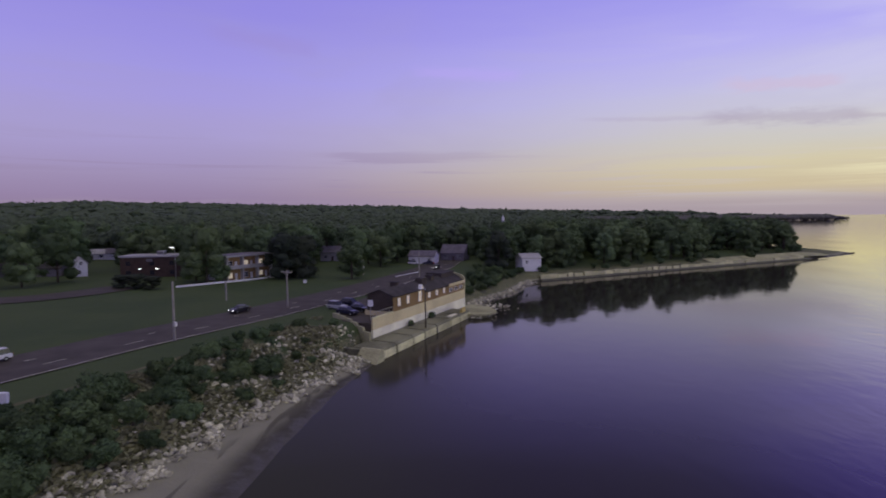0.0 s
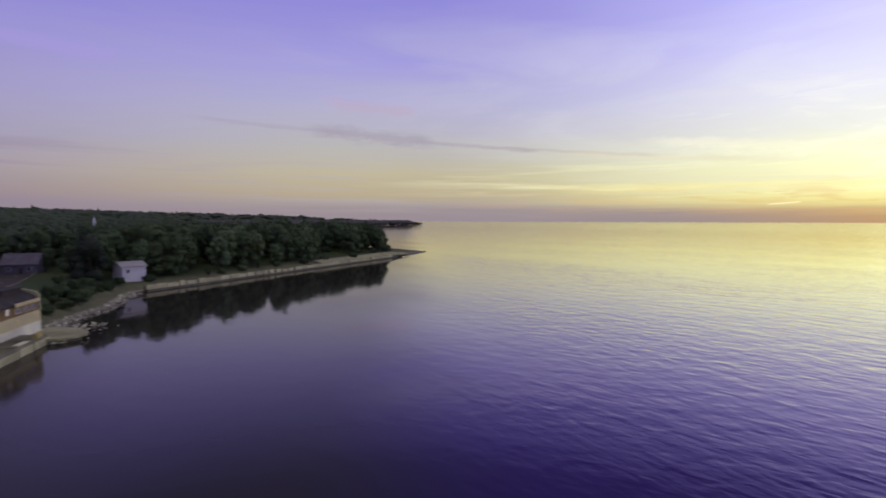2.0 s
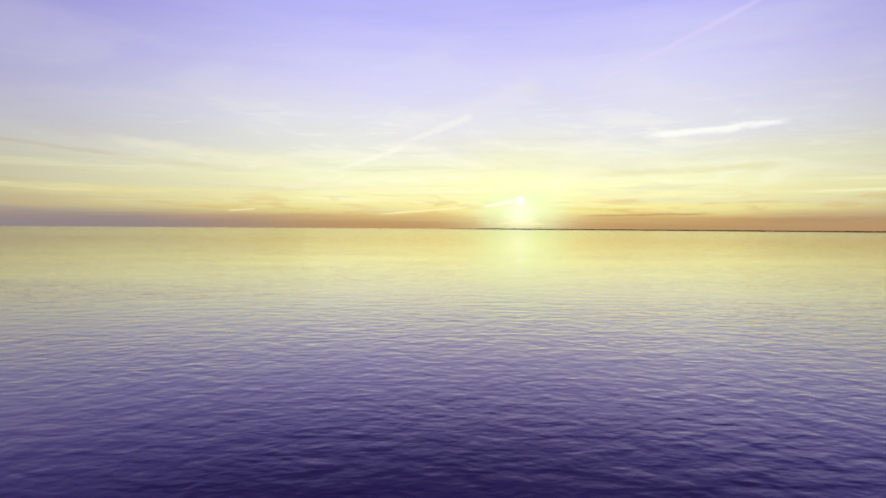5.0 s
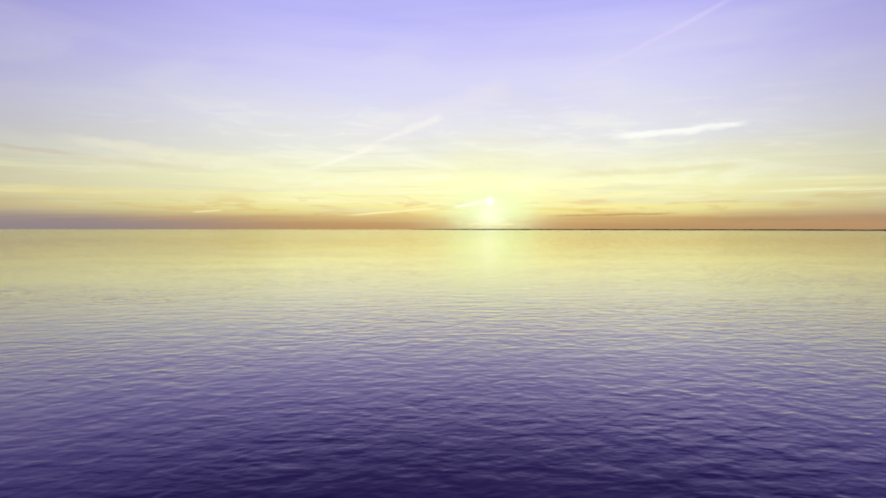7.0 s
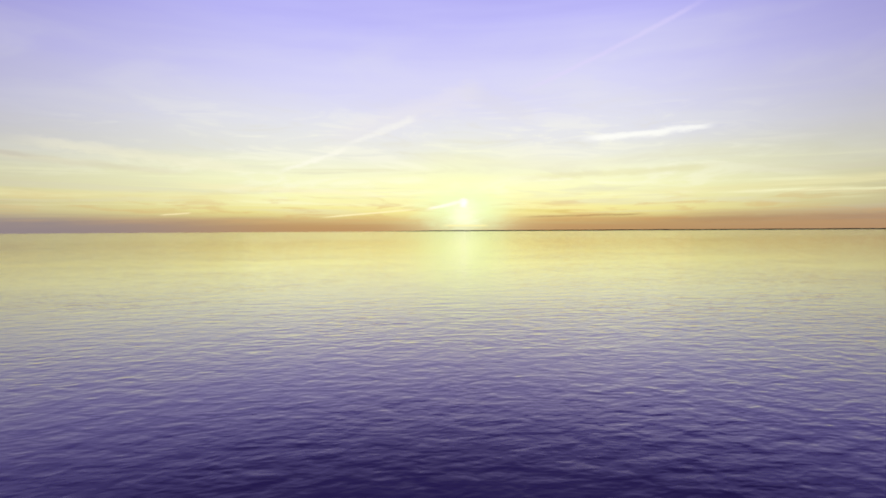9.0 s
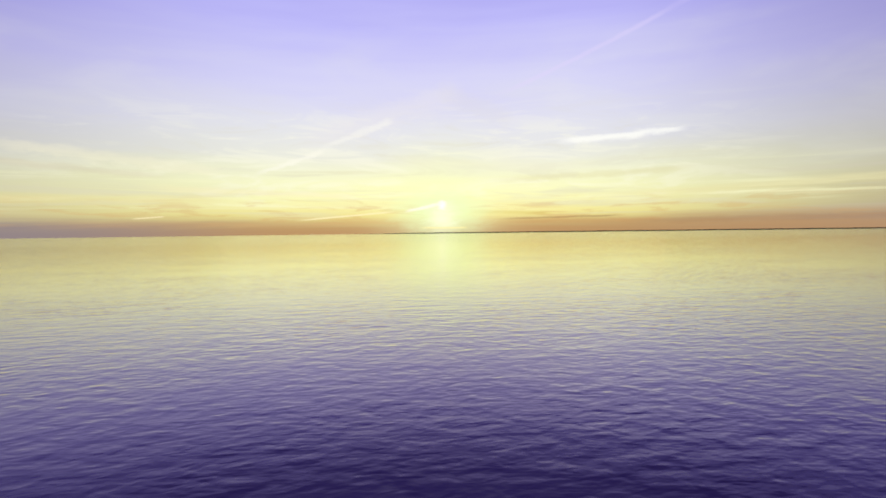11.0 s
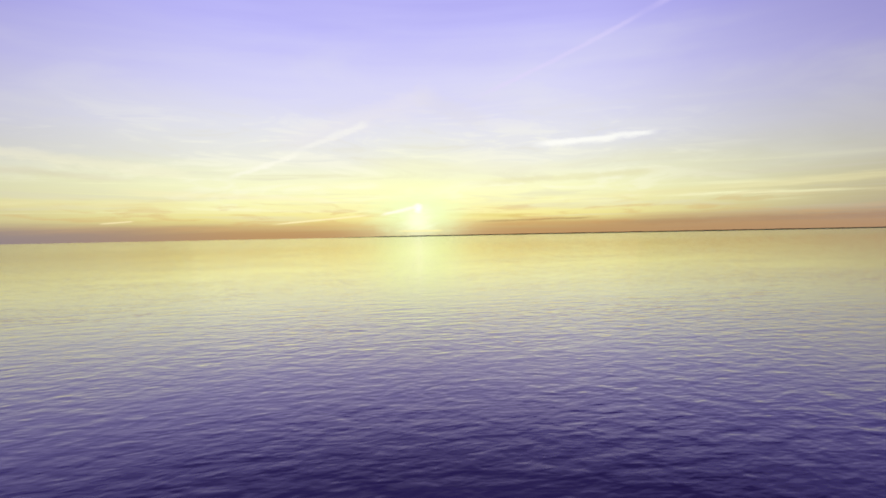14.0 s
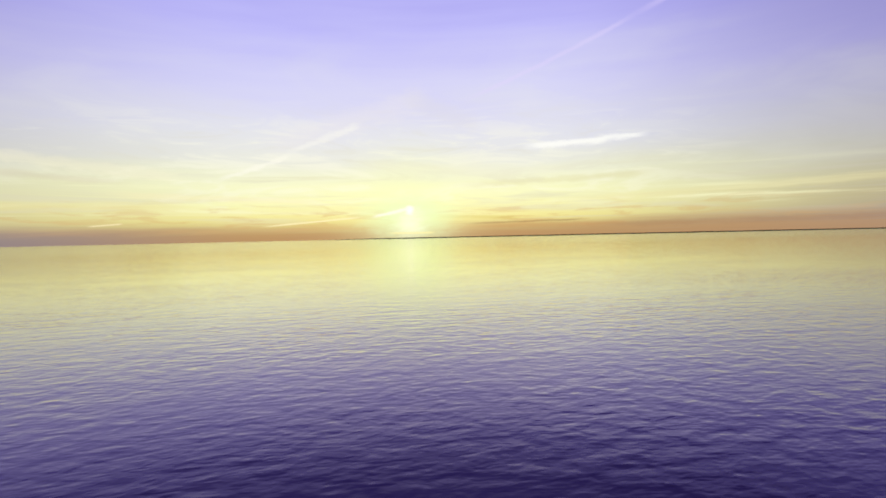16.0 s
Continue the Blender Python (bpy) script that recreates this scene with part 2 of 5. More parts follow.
# ---- materials ----
def material(name, colour, rough=0.7, metal=0.0, vary=0.25, scale=1.5, bump=0.0, emit=None, power=0.0, random_tint=0.0, island=False):
    """A surface with variation at two scales, a little relief and, where told, a tint for each object or island."""
    mat = bpy.data.materials.new(name)
    mat.use_nodes = True
    n = Nodes(mat.node_tree)
    shade = n.nodes["Principled BSDF"]
    where = n.put("ShaderNodeTexCoord").outputs["Object"]
    big, small = n.noise(where, scale * 0.25, 3.0), n.noise(where, scale * 4, 4.0, 0.6)
    both = n.math("ADD", n.math("MULTIPLY", big, 0.6), n.math("MULTIPLY", small, 0.4))
    low, high = [tuple(min(1.0, c * k) for c in colour) for k in (1 - vary, 1 + vary)]
    tone = n.mix(n.remap(both, 0.32, 0.68), low, high)
    if random_tint:
        pick = n.put("ShaderNodeNewGeometry").outputs["Random Per Island"] if island else n.put("ShaderNodeObjectInfo").outputs["Random"]
        light = n.math("ADD", 1 - random_tint, n.math("MULTIPLY", pick, 2 * random_tint))
        tone = n.mix(1.0, tone, n.xyz(light, light, light), "MULTIPLY")
    n.plug(tone, shade.inputs["Base Color"])
    n.plug(n.remap(small, 0.2, 0.8, max(0.02, rough - 0.1), min(1, rough + 0.1)), shade.inputs["Roughness"])
    shade.inputs["Metallic"].default_value = metal
    if rough > 0.65:
        shade.inputs["Specular IOR Level"].default_value = 0.15
    if bump:
        relief = n.put("ShaderNodeBump")
        relief.inputs["Strength"].default_value, relief.inputs["Distance"].default_value = 0.6, bump
        n.plug(small, relief.inputs["Height"])
        n.plug(relief.outputs[0], shade.inputs["Normal"])
    if emit:
        shade.inputs["Emission Color"].default_value = (*emit, 1)
        shade.inputs["Emission Strength"].default_value = power
    return mat


def leaf_material(name, colour, uneven=0.30):
    mat = bpy.data.materials.new(name)
    mat.use_nodes = True
    n = Nodes(mat.node_tree)
    shade = n.nodes["Principled BSDF"]
    leaf = n.put("ShaderNodeNewGeometry").outputs["Random Per Island"]
    tree = n.put("ShaderNodeObjectInfo").outputs["Random"]
    where = n.put("ShaderNodeTexCoord").outputs["Object"]
    low, high = tuple(c * (1 - uneven) for c in colour), tuple(c * (1 + uneven) for c in colour)
    tone = n.mix(n.math("ADD", n.math("MULTIPLY", leaf, 0.55), n.math("MULTIPLY", n.noise(where, 0.35, 2.0), 0.45)), low, high)
    tone = n.mix(n.math("MULTIPLY", tree, 0.35), tone, (colour[0] * 1.4, colour[1] * 1.05, colour[2] * 0.8))
    other = n.math("FRACT", n.math("MULTIPLY", tree, 7.31))
    light = n.math("ADD", 0.66, n.math("MULTIPLY", other, 0.55))
    tone = n.mix(1.0, tone, n.xyz(light, light, light), "MULTIPLY")
    n.plug(tone, shade.inputs["Base Color"])
    shade.inputs["Roughness"].default_value = 0.75
    shade.inputs["Specular IOR Level"].default_value = 0.10
    return mat


def ground_material():
    """Grass, with soil and stones on the bank and wet sand by the lake."""
    mat = bpy.data.materials.new("ground")
    mat.use_nodes = True
    n = Nodes(mat.node_tree)
    shade = n.nodes["Principled BSDF"]
    where = n.put("ShaderNodeNewGeometry").outputs["Position"]
    split = n.put("ShaderNodeSeparateXYZ")
    n.plug(where, split.inputs[0])
    coarse, mid, fine = n.noise(where, 0.06, 3.0), n.noise(where, 0.5, 4.0, 0.6), n.noise(where, 5.0, 4.0, 0.65)
    grass = n.mix(n.remap(coarse, 0.35, 0.65), (0.050, 0.077, 0.032), (0.068, 0.094, 0.038))
    grass = n.mix(n.math("MULTIPLY", fine, 0.6), grass, (0.076, 0.100, 0.044))
    soil = n.mix(mid, (0.14, 0.138, 0.078), (0.25, 0.24, 0.15))
    soil = n.mix(n.remap(fine, 0.45, 0.6), soil, (0.070, 0.092, 0.040))
    sand = n.mix(mid, (0.22, 0.215, 0.160), (0.31, 0.30, 0.222))
    sand = n.mix(n.remap(fine, 0.35, 0.7), sand, (0.26, 0.252, 0.186))
    height = n.math("ADD", split.outputs[2], n.math("MULTIPLY", n.math("SUBTRACT", mid, 0.5), 0.7))
    damp = n.math("ADD", split.outputs[2], n.math("MULTIPLY", n.math("SUBTRACT", coarse, 0.5), 0.5))
    wrack = n.noise(n.stretch(where, 0.55, 0.10, 1, -8), 1.0, 3.0, 0.55, 0.4)
    sand = n.mix(n.math("MULTIPLY", n.remap(wrack, 0.52, 0.60), n.remap(damp, 0.62, 0.40, 0.0, 0.85)), sand, (0.095, 0.088, 0.068))
    wet = n.mix(n.remap(damp, 0.16, 0.46), (0.075, 0.070, 0.056), sand)
    tone = n.mix(n.remap(height, 0.75, 1.1), wet, soil)
    tone = n.mix(n.remap(height, 2.2, 3.3), tone, grass)
    n.plug(tone, shade.inputs["Base Color"])
    n.plug(n.remap(height, 0.0, 0.30, 0.30, 0.12), shade.inputs["Specular IOR Level"])
    n.plug(n.remap(height, 0.0, 0.30, 0.45, 0.9), shade.inputs["Roughness"])
    relief = n.put("ShaderNodeBump")
    relief.inputs["Strength"].default_value, relief.inputs["Distance"].default_value = 0.8, 0.12
    n.plug(n.math("ADD", fine, n.math("MULTIPLY", mid, 2.0)), relief.inputs["Height"])
    n.plug(relief.outputs[0], shade.inputs["Normal"])
    return mat


def water_material():
    mat = bpy.data.materials.new("lake_water")
    mat.use_nodes = True
    n = Nodes(mat.node_tree)
    shade = n.nodes["Principled BSDF"]
    where = n.put("ShaderNodeNewGeometry").outputs["Position"]
    split = n.put("ShaderNodeSeparateXYZ")
    n.plug(where, split.inputs[0])
    # greyer and less mirroring by the shore, violet farther out
    shore_noise = n.noise(n.stretch(where, 0.03, 0.012, 1, 10), 1.0, 3.0)
    out = n.math("SUBTRACT", split.outputs[0], n.math("MULTIPLY", split.outputs[1], 0.72))
    depth = n.remap(n.math("ADD", out, n.math("MULTIPLY", n.math("SUBTRACT", shore_noise, 0.5), 24.0)), -16.0, 20.0)
    lee = n.math("MULTIPLY", n.remap(n.math("SUBTRACT", split.outputs[0], n.math("MULTIPLY", split.outputs[1], 0.12)), 5.0, -24.0), n.remap(split.outputs[1], 165.0, 115.0))
    n.plug(n.mix(lee, n.mix(depth, (0.034, 0.031, 0.026), (0.029, 0.015, 0.096)), (0.050, 0.050, 0.032)), shade.inputs["Base Color"])
    shade.inputs["Specular IOR Level"].default_value = 0.0
    long = n.noise(n.stretch(where, 0.085, 0.05, 1, 8), 1.0, 2.0, 0.5, 0.3)
    cross = n.noise(n.stretch(where, 0.26, 0.16, 1, -14), 1.0, 1.0, 0.5, 0.2)
    chop = n.noise(n.stretch(where, 0.36, 0.24, 1, 16), 1.0, 1.5, 0.45, 0.35)
    ripple = n.noise(n.stretch(where, 0.92, 0.50, 1, 20), 1.0, 1.5, 0.5, 0.2)
    swell = n.math("MULTIPLY", n.noise(n.stretch(where, 0.26, 0.07, 1, 6), 1.0, 2.0, 0.6, 0.3), n.remap(split.outputs[0], 70.0, 190.0, 0.0, 1.1))
    gusts = n.remap(n.noise(n.stretch(where, 0.012, 0.005, 1, 12), 1.0, 2.0), 0.35, 0.65, 0.55, 1.0)
    open_lake = n.remap(out, -8.0, 50.0, 0.14, 1.0)
    waves = n.math("ADD", n.math("ADD", swell, n.math("MULTIPLY", long, 0.30)), n.math("ADD", n.math("MULTIPLY", cross, 0.22), n.math("ADD", n.math("MULTIPLY", chop, 0.42), n.math("MULTIPLY", ripple, 0.17))))
    relief = n.put("ShaderNodeBump")
    relief.inputs["Distance"].default_value = 0.41
    offing = n.remap(split.outputs[0], 45.0, 300.0, 1.1, 0.40)
    n.plug(n.math("MULTIPLY", n.math("MULTIPLY", gusts, offing), open_lake), relief.inputs["Strength"])
    n.plug(waves, relief.inputs["Height"])
    n.plug(relief.outputs[0], shade.inputs["Normal"])
    # the mirror of the surface, strong only at a low angle
    gloss = n.put("ShaderNodeBsdfGlossy")
    calm = n.math("MAXIMUM", n.math("ADD", n.remap(out, -30.0, 40.0, 0.05, 0.045), n.math("MULTIPLY", lee, 0.09)), n.remap(split.outputs[0], 300.0, 1500.0, 0.0, 0.095))
    n.plug(calm, gloss.inputs["Roughness"])
    n.plug(relief.outputs[0], gloss.inputs["Normal"])
    facing = n.put("ShaderNodeLayerWeight")
    facing.inputs["Blend"].default_value = 0.5
    n.plug(relief.outputs[0], facing.inputs["Normal"])
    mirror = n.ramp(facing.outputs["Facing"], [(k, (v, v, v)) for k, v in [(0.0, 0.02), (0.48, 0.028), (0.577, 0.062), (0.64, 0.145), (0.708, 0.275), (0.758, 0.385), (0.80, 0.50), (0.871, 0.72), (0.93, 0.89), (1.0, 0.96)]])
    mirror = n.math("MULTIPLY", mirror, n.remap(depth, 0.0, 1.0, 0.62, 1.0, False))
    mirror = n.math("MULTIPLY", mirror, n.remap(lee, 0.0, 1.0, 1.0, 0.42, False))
    # reflection colour put in by angle: lilac seen steeply, yellow at a low angle
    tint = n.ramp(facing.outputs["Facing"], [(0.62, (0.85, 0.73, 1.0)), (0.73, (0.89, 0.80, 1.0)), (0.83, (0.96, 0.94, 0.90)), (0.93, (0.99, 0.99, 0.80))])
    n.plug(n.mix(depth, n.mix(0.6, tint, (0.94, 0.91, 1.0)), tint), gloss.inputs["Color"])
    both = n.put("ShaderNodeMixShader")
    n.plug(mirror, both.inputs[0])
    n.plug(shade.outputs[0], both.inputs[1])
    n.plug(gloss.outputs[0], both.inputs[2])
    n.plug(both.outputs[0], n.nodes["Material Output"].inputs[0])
    return mat


def glass_material(name, tint=(0.02, 0.025, 0.035)):
    mat = bpy.data.materials.new(name)
    mat.use_nodes = True
    shade = mat.node_tree.nodes["Principled BSDF"]
    shade.inputs["Base Color"].default_value = (*tint, 1)
    shade.inputs["Roughness"].default_value = 0.06
    return mat


M_GROUND, M_WATER, M_GLASS = ground_material(), water_material(), glass_material("dark_window_glass")
M_ASPHALT = material("asphalt", (0.074, 0.064, 0.054), 0.75, vary=0.25, scale=1.2, bump=0.01)
M_SOIL = material("trodden_earth", (0.115, 0.115, 0.060), 0.9, vary=0.3, scale=1.5, bump=0.02)
M_PAINT = material("road_paint", (0.62, 0.61, 0.47), 0.7, vary=0.3, scale=3)
M_ROCK = material("limestone", (0.54, 0.52, 0.38), 0.85, vary=0.35, scale=1.8, bump=0.05, random_tint=0.4)
M_ROCKS = material("limestone_rubble", (0.47, 0.455, 0.33), 0.85, vary=0.35, scale=1.8, bump=0.05, random_tint=0.45, island=True)
M_CONCRETE = material("weathered_concrete", (0.35, 0.345, 0.20), 0.85, vary=0.3, scale=0.8, bump=0.02)
# apron tops, darker than the pale facing
M_APRON = material("dark_apron_concrete", (0.20, 0.20, 0.13), 0.85, vary=0.4, scale=0.7, bump=0.03)
M_PALE = material("pale_concrete", (0.60, 0.585, 0.34), 0.85, vary=0.38, scale=0.7, bump=0.02, random_tint=0.22)
M_WETSTONE = material("wet_dark_concrete", (0.10, 0.10, 0.065), 0.5, vary=0.35, scale=0.9, bump=0.02)
M_CREAM = material("cream_render", (0.67, 0.595, 0.335), 0.8, vary=0.15, scale=0.6, bump=0.006)
M_WHITEWALL = material("whitewashed_block", (0.84, 0.81, 0.62), 0.8, vary=0.22, scale=0.9, bump=0.01)
M_SIDING = material("brown_siding", (0.27, 0.185, 0.082), 0.7, vary=0.25, scale=0.9, bump=0.01)
# M_SIDING darkened for end walls in shade; also for dark roof blocks
M_DARKSHADE = material("dark_and_shaded_siding", (0.072, 0.060, 0.050), 0.75, vary=0.25, scale=0.9, bump=0.01)
M_SHINGLE = material("dark_shingles", (0.060, 0.054, 0.052), 0.8, vary=0.3, scale=2, bump=0.02)
M_SLATE = material("grey_shingles", (0.16, 0.145, 0.17), 0.8, vary=0.25, scale=2, bump=0.02)
M_WHITE = material("white_paint", (0.72, 0.72, 0.72), 0.6, vary=0.1, scale=0.8)
M_OFFWHITE = material("grey_white_siding", (0.42, 0.41, 0.42), 0.7, vary=0.12, scale=0.8)
M_GREYWALL = material("grey_siding", (0.17, 0.16, 0.17), 0.75, vary=0.18, scale=0.8)
M_BRICK = material("dark_brick_wall", (0.075, 0.052, 0.042), 0.8, vary=0.25, scale=3, bump=0.01)
M_ORANGE = material("tan_brick_wall", (0.32, 0.21, 0.11), 0.75, vary=0.2, scale=2, bump=0.01)
M_POLE = material("weathered_pole_wood", (0.30, 0.28, 0.25), 0.8, vary=0.25, scale=2, bump=0.01)
M_WOOD = material("dark_timber", (0.07, 0.06, 0.05), 0.8, vary=0.3, scale=2, bump=0.01)
M_BARK = material("bark", (0.075, 0.062, 0.050), 0.9, vary=0.35, scale=2, bump=0.04)
M_STEEL = material("galvanised_steel", (0.45, 0.46, 0.48), 0.4, metal=0.9, vary=0.12, scale=3)
M_RUBBER = material("tyre_rubber", (0.02, 0.02, 0.02), 0.85, vary=0.2, scale=5)
M_LEAF = leaf_material("tree_leaves", (0.090, 0.136, 0.066))
M_DARKLEAF = leaf_material("dark_evergreen_leaves", (0.032, 0.044, 0.032))
M_BUSH = leaf_material("shrub_leaves", (0.082, 0.128, 0.062))
M_FAR = leaf_material("far_leaves", (0.064, 0.090, 0.054), 0.10)
# paler than M_FAR: the haze of distance put into the leaf colour
M_HAZED_HEADLAND = leaf_material("hazy_headland_leaves", (0.140, 0.148, 0.135), 0.08)
# faint glow, for lit rooms and for sunset reflected in the hall panes
M_WARM = material("glowing_window", (0.8, 0.7, 0.5), 0.4, vary=0.1, emit=(1.0, 0.86, 0.64), power=0.22)
M_LAMP = material("lamp_lens", (0.9, 0.9, 0.9), 0.3, vary=0.02, emit=(1.0, 0.97, 0.9), power=2.5)
M_TAIL = material("tail_lamp", (0.4, 0.02, 0.02), 0.3, vary=0.05, emit=(1.0, 0.06, 0.03), power=0.4)
M_WEED = leaf_material("weeds", (0.185, 0.195, 0.110))
M_YELLOW = material("yellow_paint", (0.50, 0.40, 0.14), 0.7, vary=0.25, scale=1.5)


# ---- building helpers ----
def mesh_of(name, bm, mat):
    data = bpy.data.meshes.new(name)
    bm.to_mesh(data)
    bm.free()
    data.materials.append(mat)
    return data


def raw(name, verts, faces, mat, smooth=False):
    data = bpy.data.meshes.new(name)
    data.from_pydata([tuple(map(float, v)) for v in verts], [], [tuple(map(int, f)) for f in faces])
    data.materials.append(mat)
    if smooth:
        data.polygons.foreach_set("use_smooth", [True] * len(data.polygons))
    return data


def part(name, bm, mat, parent, label=""):
    """ONE mesh object under a thing or under a part."""
    data = bm if isinstance(bm, bpy.types.Mesh) else mesh_of(name, bm, mat)
    ob = new(name, data)
    ob.parent = parent
    return tagged(ob, label)


def thing(name, m, label, category, group="", kind=""):
    ob = new(name)
    ob.matrix_world = m
    return tagged(ob, label, category, group, kind)


def box(x0, x1, y0, y1, z0, z1, bevel=0.0, bm=None):
    bm = bm or bmesh.new()
    made = bmesh.ops.create_cube(bm, size=1.0)["verts"]
    bmesh.ops.transform(bm, verts=made, matrix=Matrix.LocRotScale(((x0 + x1) / 2, (y0 + y1) / 2, (z0 + z1) / 2), None, (x1 - x0, y1 - y0, z1 - z0)))
    if bevel:
        edges = list({e for v in made for e in v.link_edges})
        bmesh.ops.bevel(bm, geom=edges, offset=bevel, segments=1, affect="EDGES")
    return bm


def tube(a, b, r0, r1, sides=8, bm=None):
    bm = bm or bmesh.new()
    a, b = Vector(a), Vector(b)
    turn = (b - a).to_track_quat("Z", "Y").to_matrix().to_4x4()
    made = bmesh.ops.create_cone(bm, cap_ends=True, segments=sides, radius1=r0, radius2=r1, depth=(b - a).length)["verts"]
    bmesh.ops.transform(bm, verts=made, matrix=Matrix.Translation((a + b) / 2) @ turn)
    return bm


def prism(outline, y0, y1, bm=None):
    """An outline in x and z, drawn out from y0 to y1."""
    bm = bm or bmesh.new()
    near = [bm.verts.new((x, y0, z)) for x, z in outline]
    far = [bm.verts.new((x, y1, z)) for x, z in outline]
    bm.faces.new(near)
    bm.faces.new(far[::-1])
    for i in range(len(outline)):
        j = (i + 1) % len(outline)
        bm.faces.new((near[j], near[i], far[i], far[j]))
    bmesh.ops.recalc_face_normals(bm, faces=bm.faces)
    return bm


# ---- the lie of the land ----
SHORE = np.array([
    (-900, -3800), (-300, -1500), (-90, -400), (-34, -120), (-22, -20), (-19, 20), (-17.9, 45), (-17.1, 55), (-14.7, 73.7), (-11.2, 88.2),
    (-5.7, 100), (5.3, 125), (7, 132), (11, 146), (17, 156), (22.6, 164.5), (27, 177), (35.4, 196.9), (50.9, 204.6), (83.4, 222.2),
    (121.9, 243), (168.4, 268.1), (190, 279), (208, 289), (226, 301), (242, 316), (232, 324), (221, 340), (205, 380), (190, 480), (230, 800),
    (480, 1300), (900, 1620), (1333, 1750), (1200, 1900), (900, 2500), (600, 3800), (500, 7000),
])
ROAD = np.array([(-112, -60), (-95, -30), (-74, 17), (-53.3, 63.5), (-43.9, 85.1), (-31.2, 108), (-22.5, 128), (-13.5, 150), (-5, 175), (2.5, 200), (9, 240), (12, 300), (12, 380)])


def inland(x, y):
    """How far a place is from the water's edge; negative on the lake."""
    p = np.stack([np.asarray(x, float), np.asarray(y, float)], -1)
    best, dry = np.full(p.shape[:-1], 1e18), np.zeros(p.shape[:-1], bool)
    for a, b in zip(SHORE[:-1], SHORE[1:]):
        u = b - a
        s = np.clip(((p - a) @ u) / (u @ u), 0, 1)
        gap = p - (a + s[..., None] * u)
        best = np.minimum(best, (gap**2).sum(-1))
    ring = np.concatenate([SHORE, [(500, 9500), (-9500, 9500), (-9500, -9500), (-900, -9500)]])
    for a, b in zip(ring, np.roll(ring, -1, axis=0)):
        if a[1] != b[1]:
            cut = a[0] + (p[..., 1] - a[1]) * (b[0] - a[0]) / (b[1] - a[1])
            dry ^= ((a[1] > p[..., 1]) != (b[1] > p[..., 1])) & (p[..., 0] < cut)
    return np.sqrt(best) * np.where(dry, 1.0, -1.0)


def hills(x, y):
    """Low wooded hills inland, falling away towards the point."""
    r, bearing = np.hypot(x, y), np.degrees(np.arctan2(x, np.maximum(y, 1.0)))
    top = np.interp(bearing, [-60, -39, -33, -18, -4, 1, 13, 23, 33, 40], [49, 49, 55, 47, 39, 30, 21, 17, 12, 6])
    s = np.clip((r - 380) / 1500, 0, 1)
    return top * s * s * (3 - 2 * s)


def land(x, y):
    x, y = np.asarray(x, float), np.asarray(y, float)
    d = inland(x, y)
    beach = np.interp(y, [20, 45, 60, 75, 86], [13, 10, 7, 3.2, 1.5])
    bank = np.interp(d / beach, [-6, 0, 1], [-2.5, 0.0, 0.75])
    bank = np.where(d > beach, np.interp(d - beach, [0, 5, 11, 14], [0.75, 2.4, 4.2, 4.45]), bank)
    walled = np.interp(d, [-8, 0, 6.2, 7.6, 9.5], [-2.5, -1.2, -0.2, 3.4, 4.45])
    cove = np.interp(d, [-8, 0, 3, 9, 20], [-2, 0, 0.8, 3.0, 4.45])
    sea = np.interp(d, [-8, -0.2, 0.9, 6, 22], [-2.5, -1.2, 1.9, 2.7, 4.45])
    spit = np.interp(d, [-10, 0, 6, 14, 30], [-2.0, 0, 1.2, 2.5, 4.45])
    w1, w2, w3 = (np.clip((y - c) / 2.5, 0, 1) for c in (86.5, 131, 194))
    w4 = np.clip((x - 186) / 8, 0, 1)
    h = bank * (1 - w1) + walled * w1
    h = h * (1 - w2) + cove * w2
    h = h * (1 - w3) + sea * w3
    h = h * (1 - w4) + spit * w4
    return h + np.interp(d, [60, 200, 600, 1500], [0, 1.0, 2.0, 3.0]) + hills(x, y) * np.clip((d - 60) / 200, 0, 1)


def tall(x, y):
    return float(land(x, y))


def grid_lines(a, b, c, step, limit, grow=1.22):
    """Lines a step apart from a to b, twice that to c, and wider and wider beyond."""
    mid = list(np.arange(a, b + 0.01, step)) + list(np.arange(b + 2 * step, c, 2 * step))
    while mid[-1] < limit:
        mid.append(mid[-1] + (mid[-1] - mid[-2]) * grow)
    low = [mid[0], mid[0] - step]
    while low[-1] > -limit:
        low.append(low[-1] + (low[-1] - low[-2]) * grow)
    return np.array(low[:0:-1] + mid)


def build_ground():
    xs, ys = grid_lines(-70, 60, 266, 1.0, 6500), grid_lines(25, 215, 352, 1.0, 6500)
    X, Y = np.meshgrid(xs, ys)
    Z = land(X, Y)
    rough = np.sin(X * 0.9 + 1.3 * np.sin(Y * 0.7)) * np.sin(Y * 1.1 + np.sin(X * 0.5))
    Z = Z + 0.10 * rough * ((Z > 0.9) & (Z < 4.2))
    w, h = len(xs), len(ys)
    i = np.arange(w * h).reshape(h, w)
    faces = np.stack([i[:-1, :-1], i[:-1, 1:], i[1:, 1:], i[1:, :-1]], -1).reshape(-1, 4)
    keep = Z.ravel()[faces].max(1) > -2.4
    ob = new("ground", raw("ground", np.stack([X, Y, Z], -1).reshape(-1, 3), faces[keep], M_GROUND, True))
    tagged(ob, "dark dusk grass running down to a stony bank and sand", "ground", kind="structure")
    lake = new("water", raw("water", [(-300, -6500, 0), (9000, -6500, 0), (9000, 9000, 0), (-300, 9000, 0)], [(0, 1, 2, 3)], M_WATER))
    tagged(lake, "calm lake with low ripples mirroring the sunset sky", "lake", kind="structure")


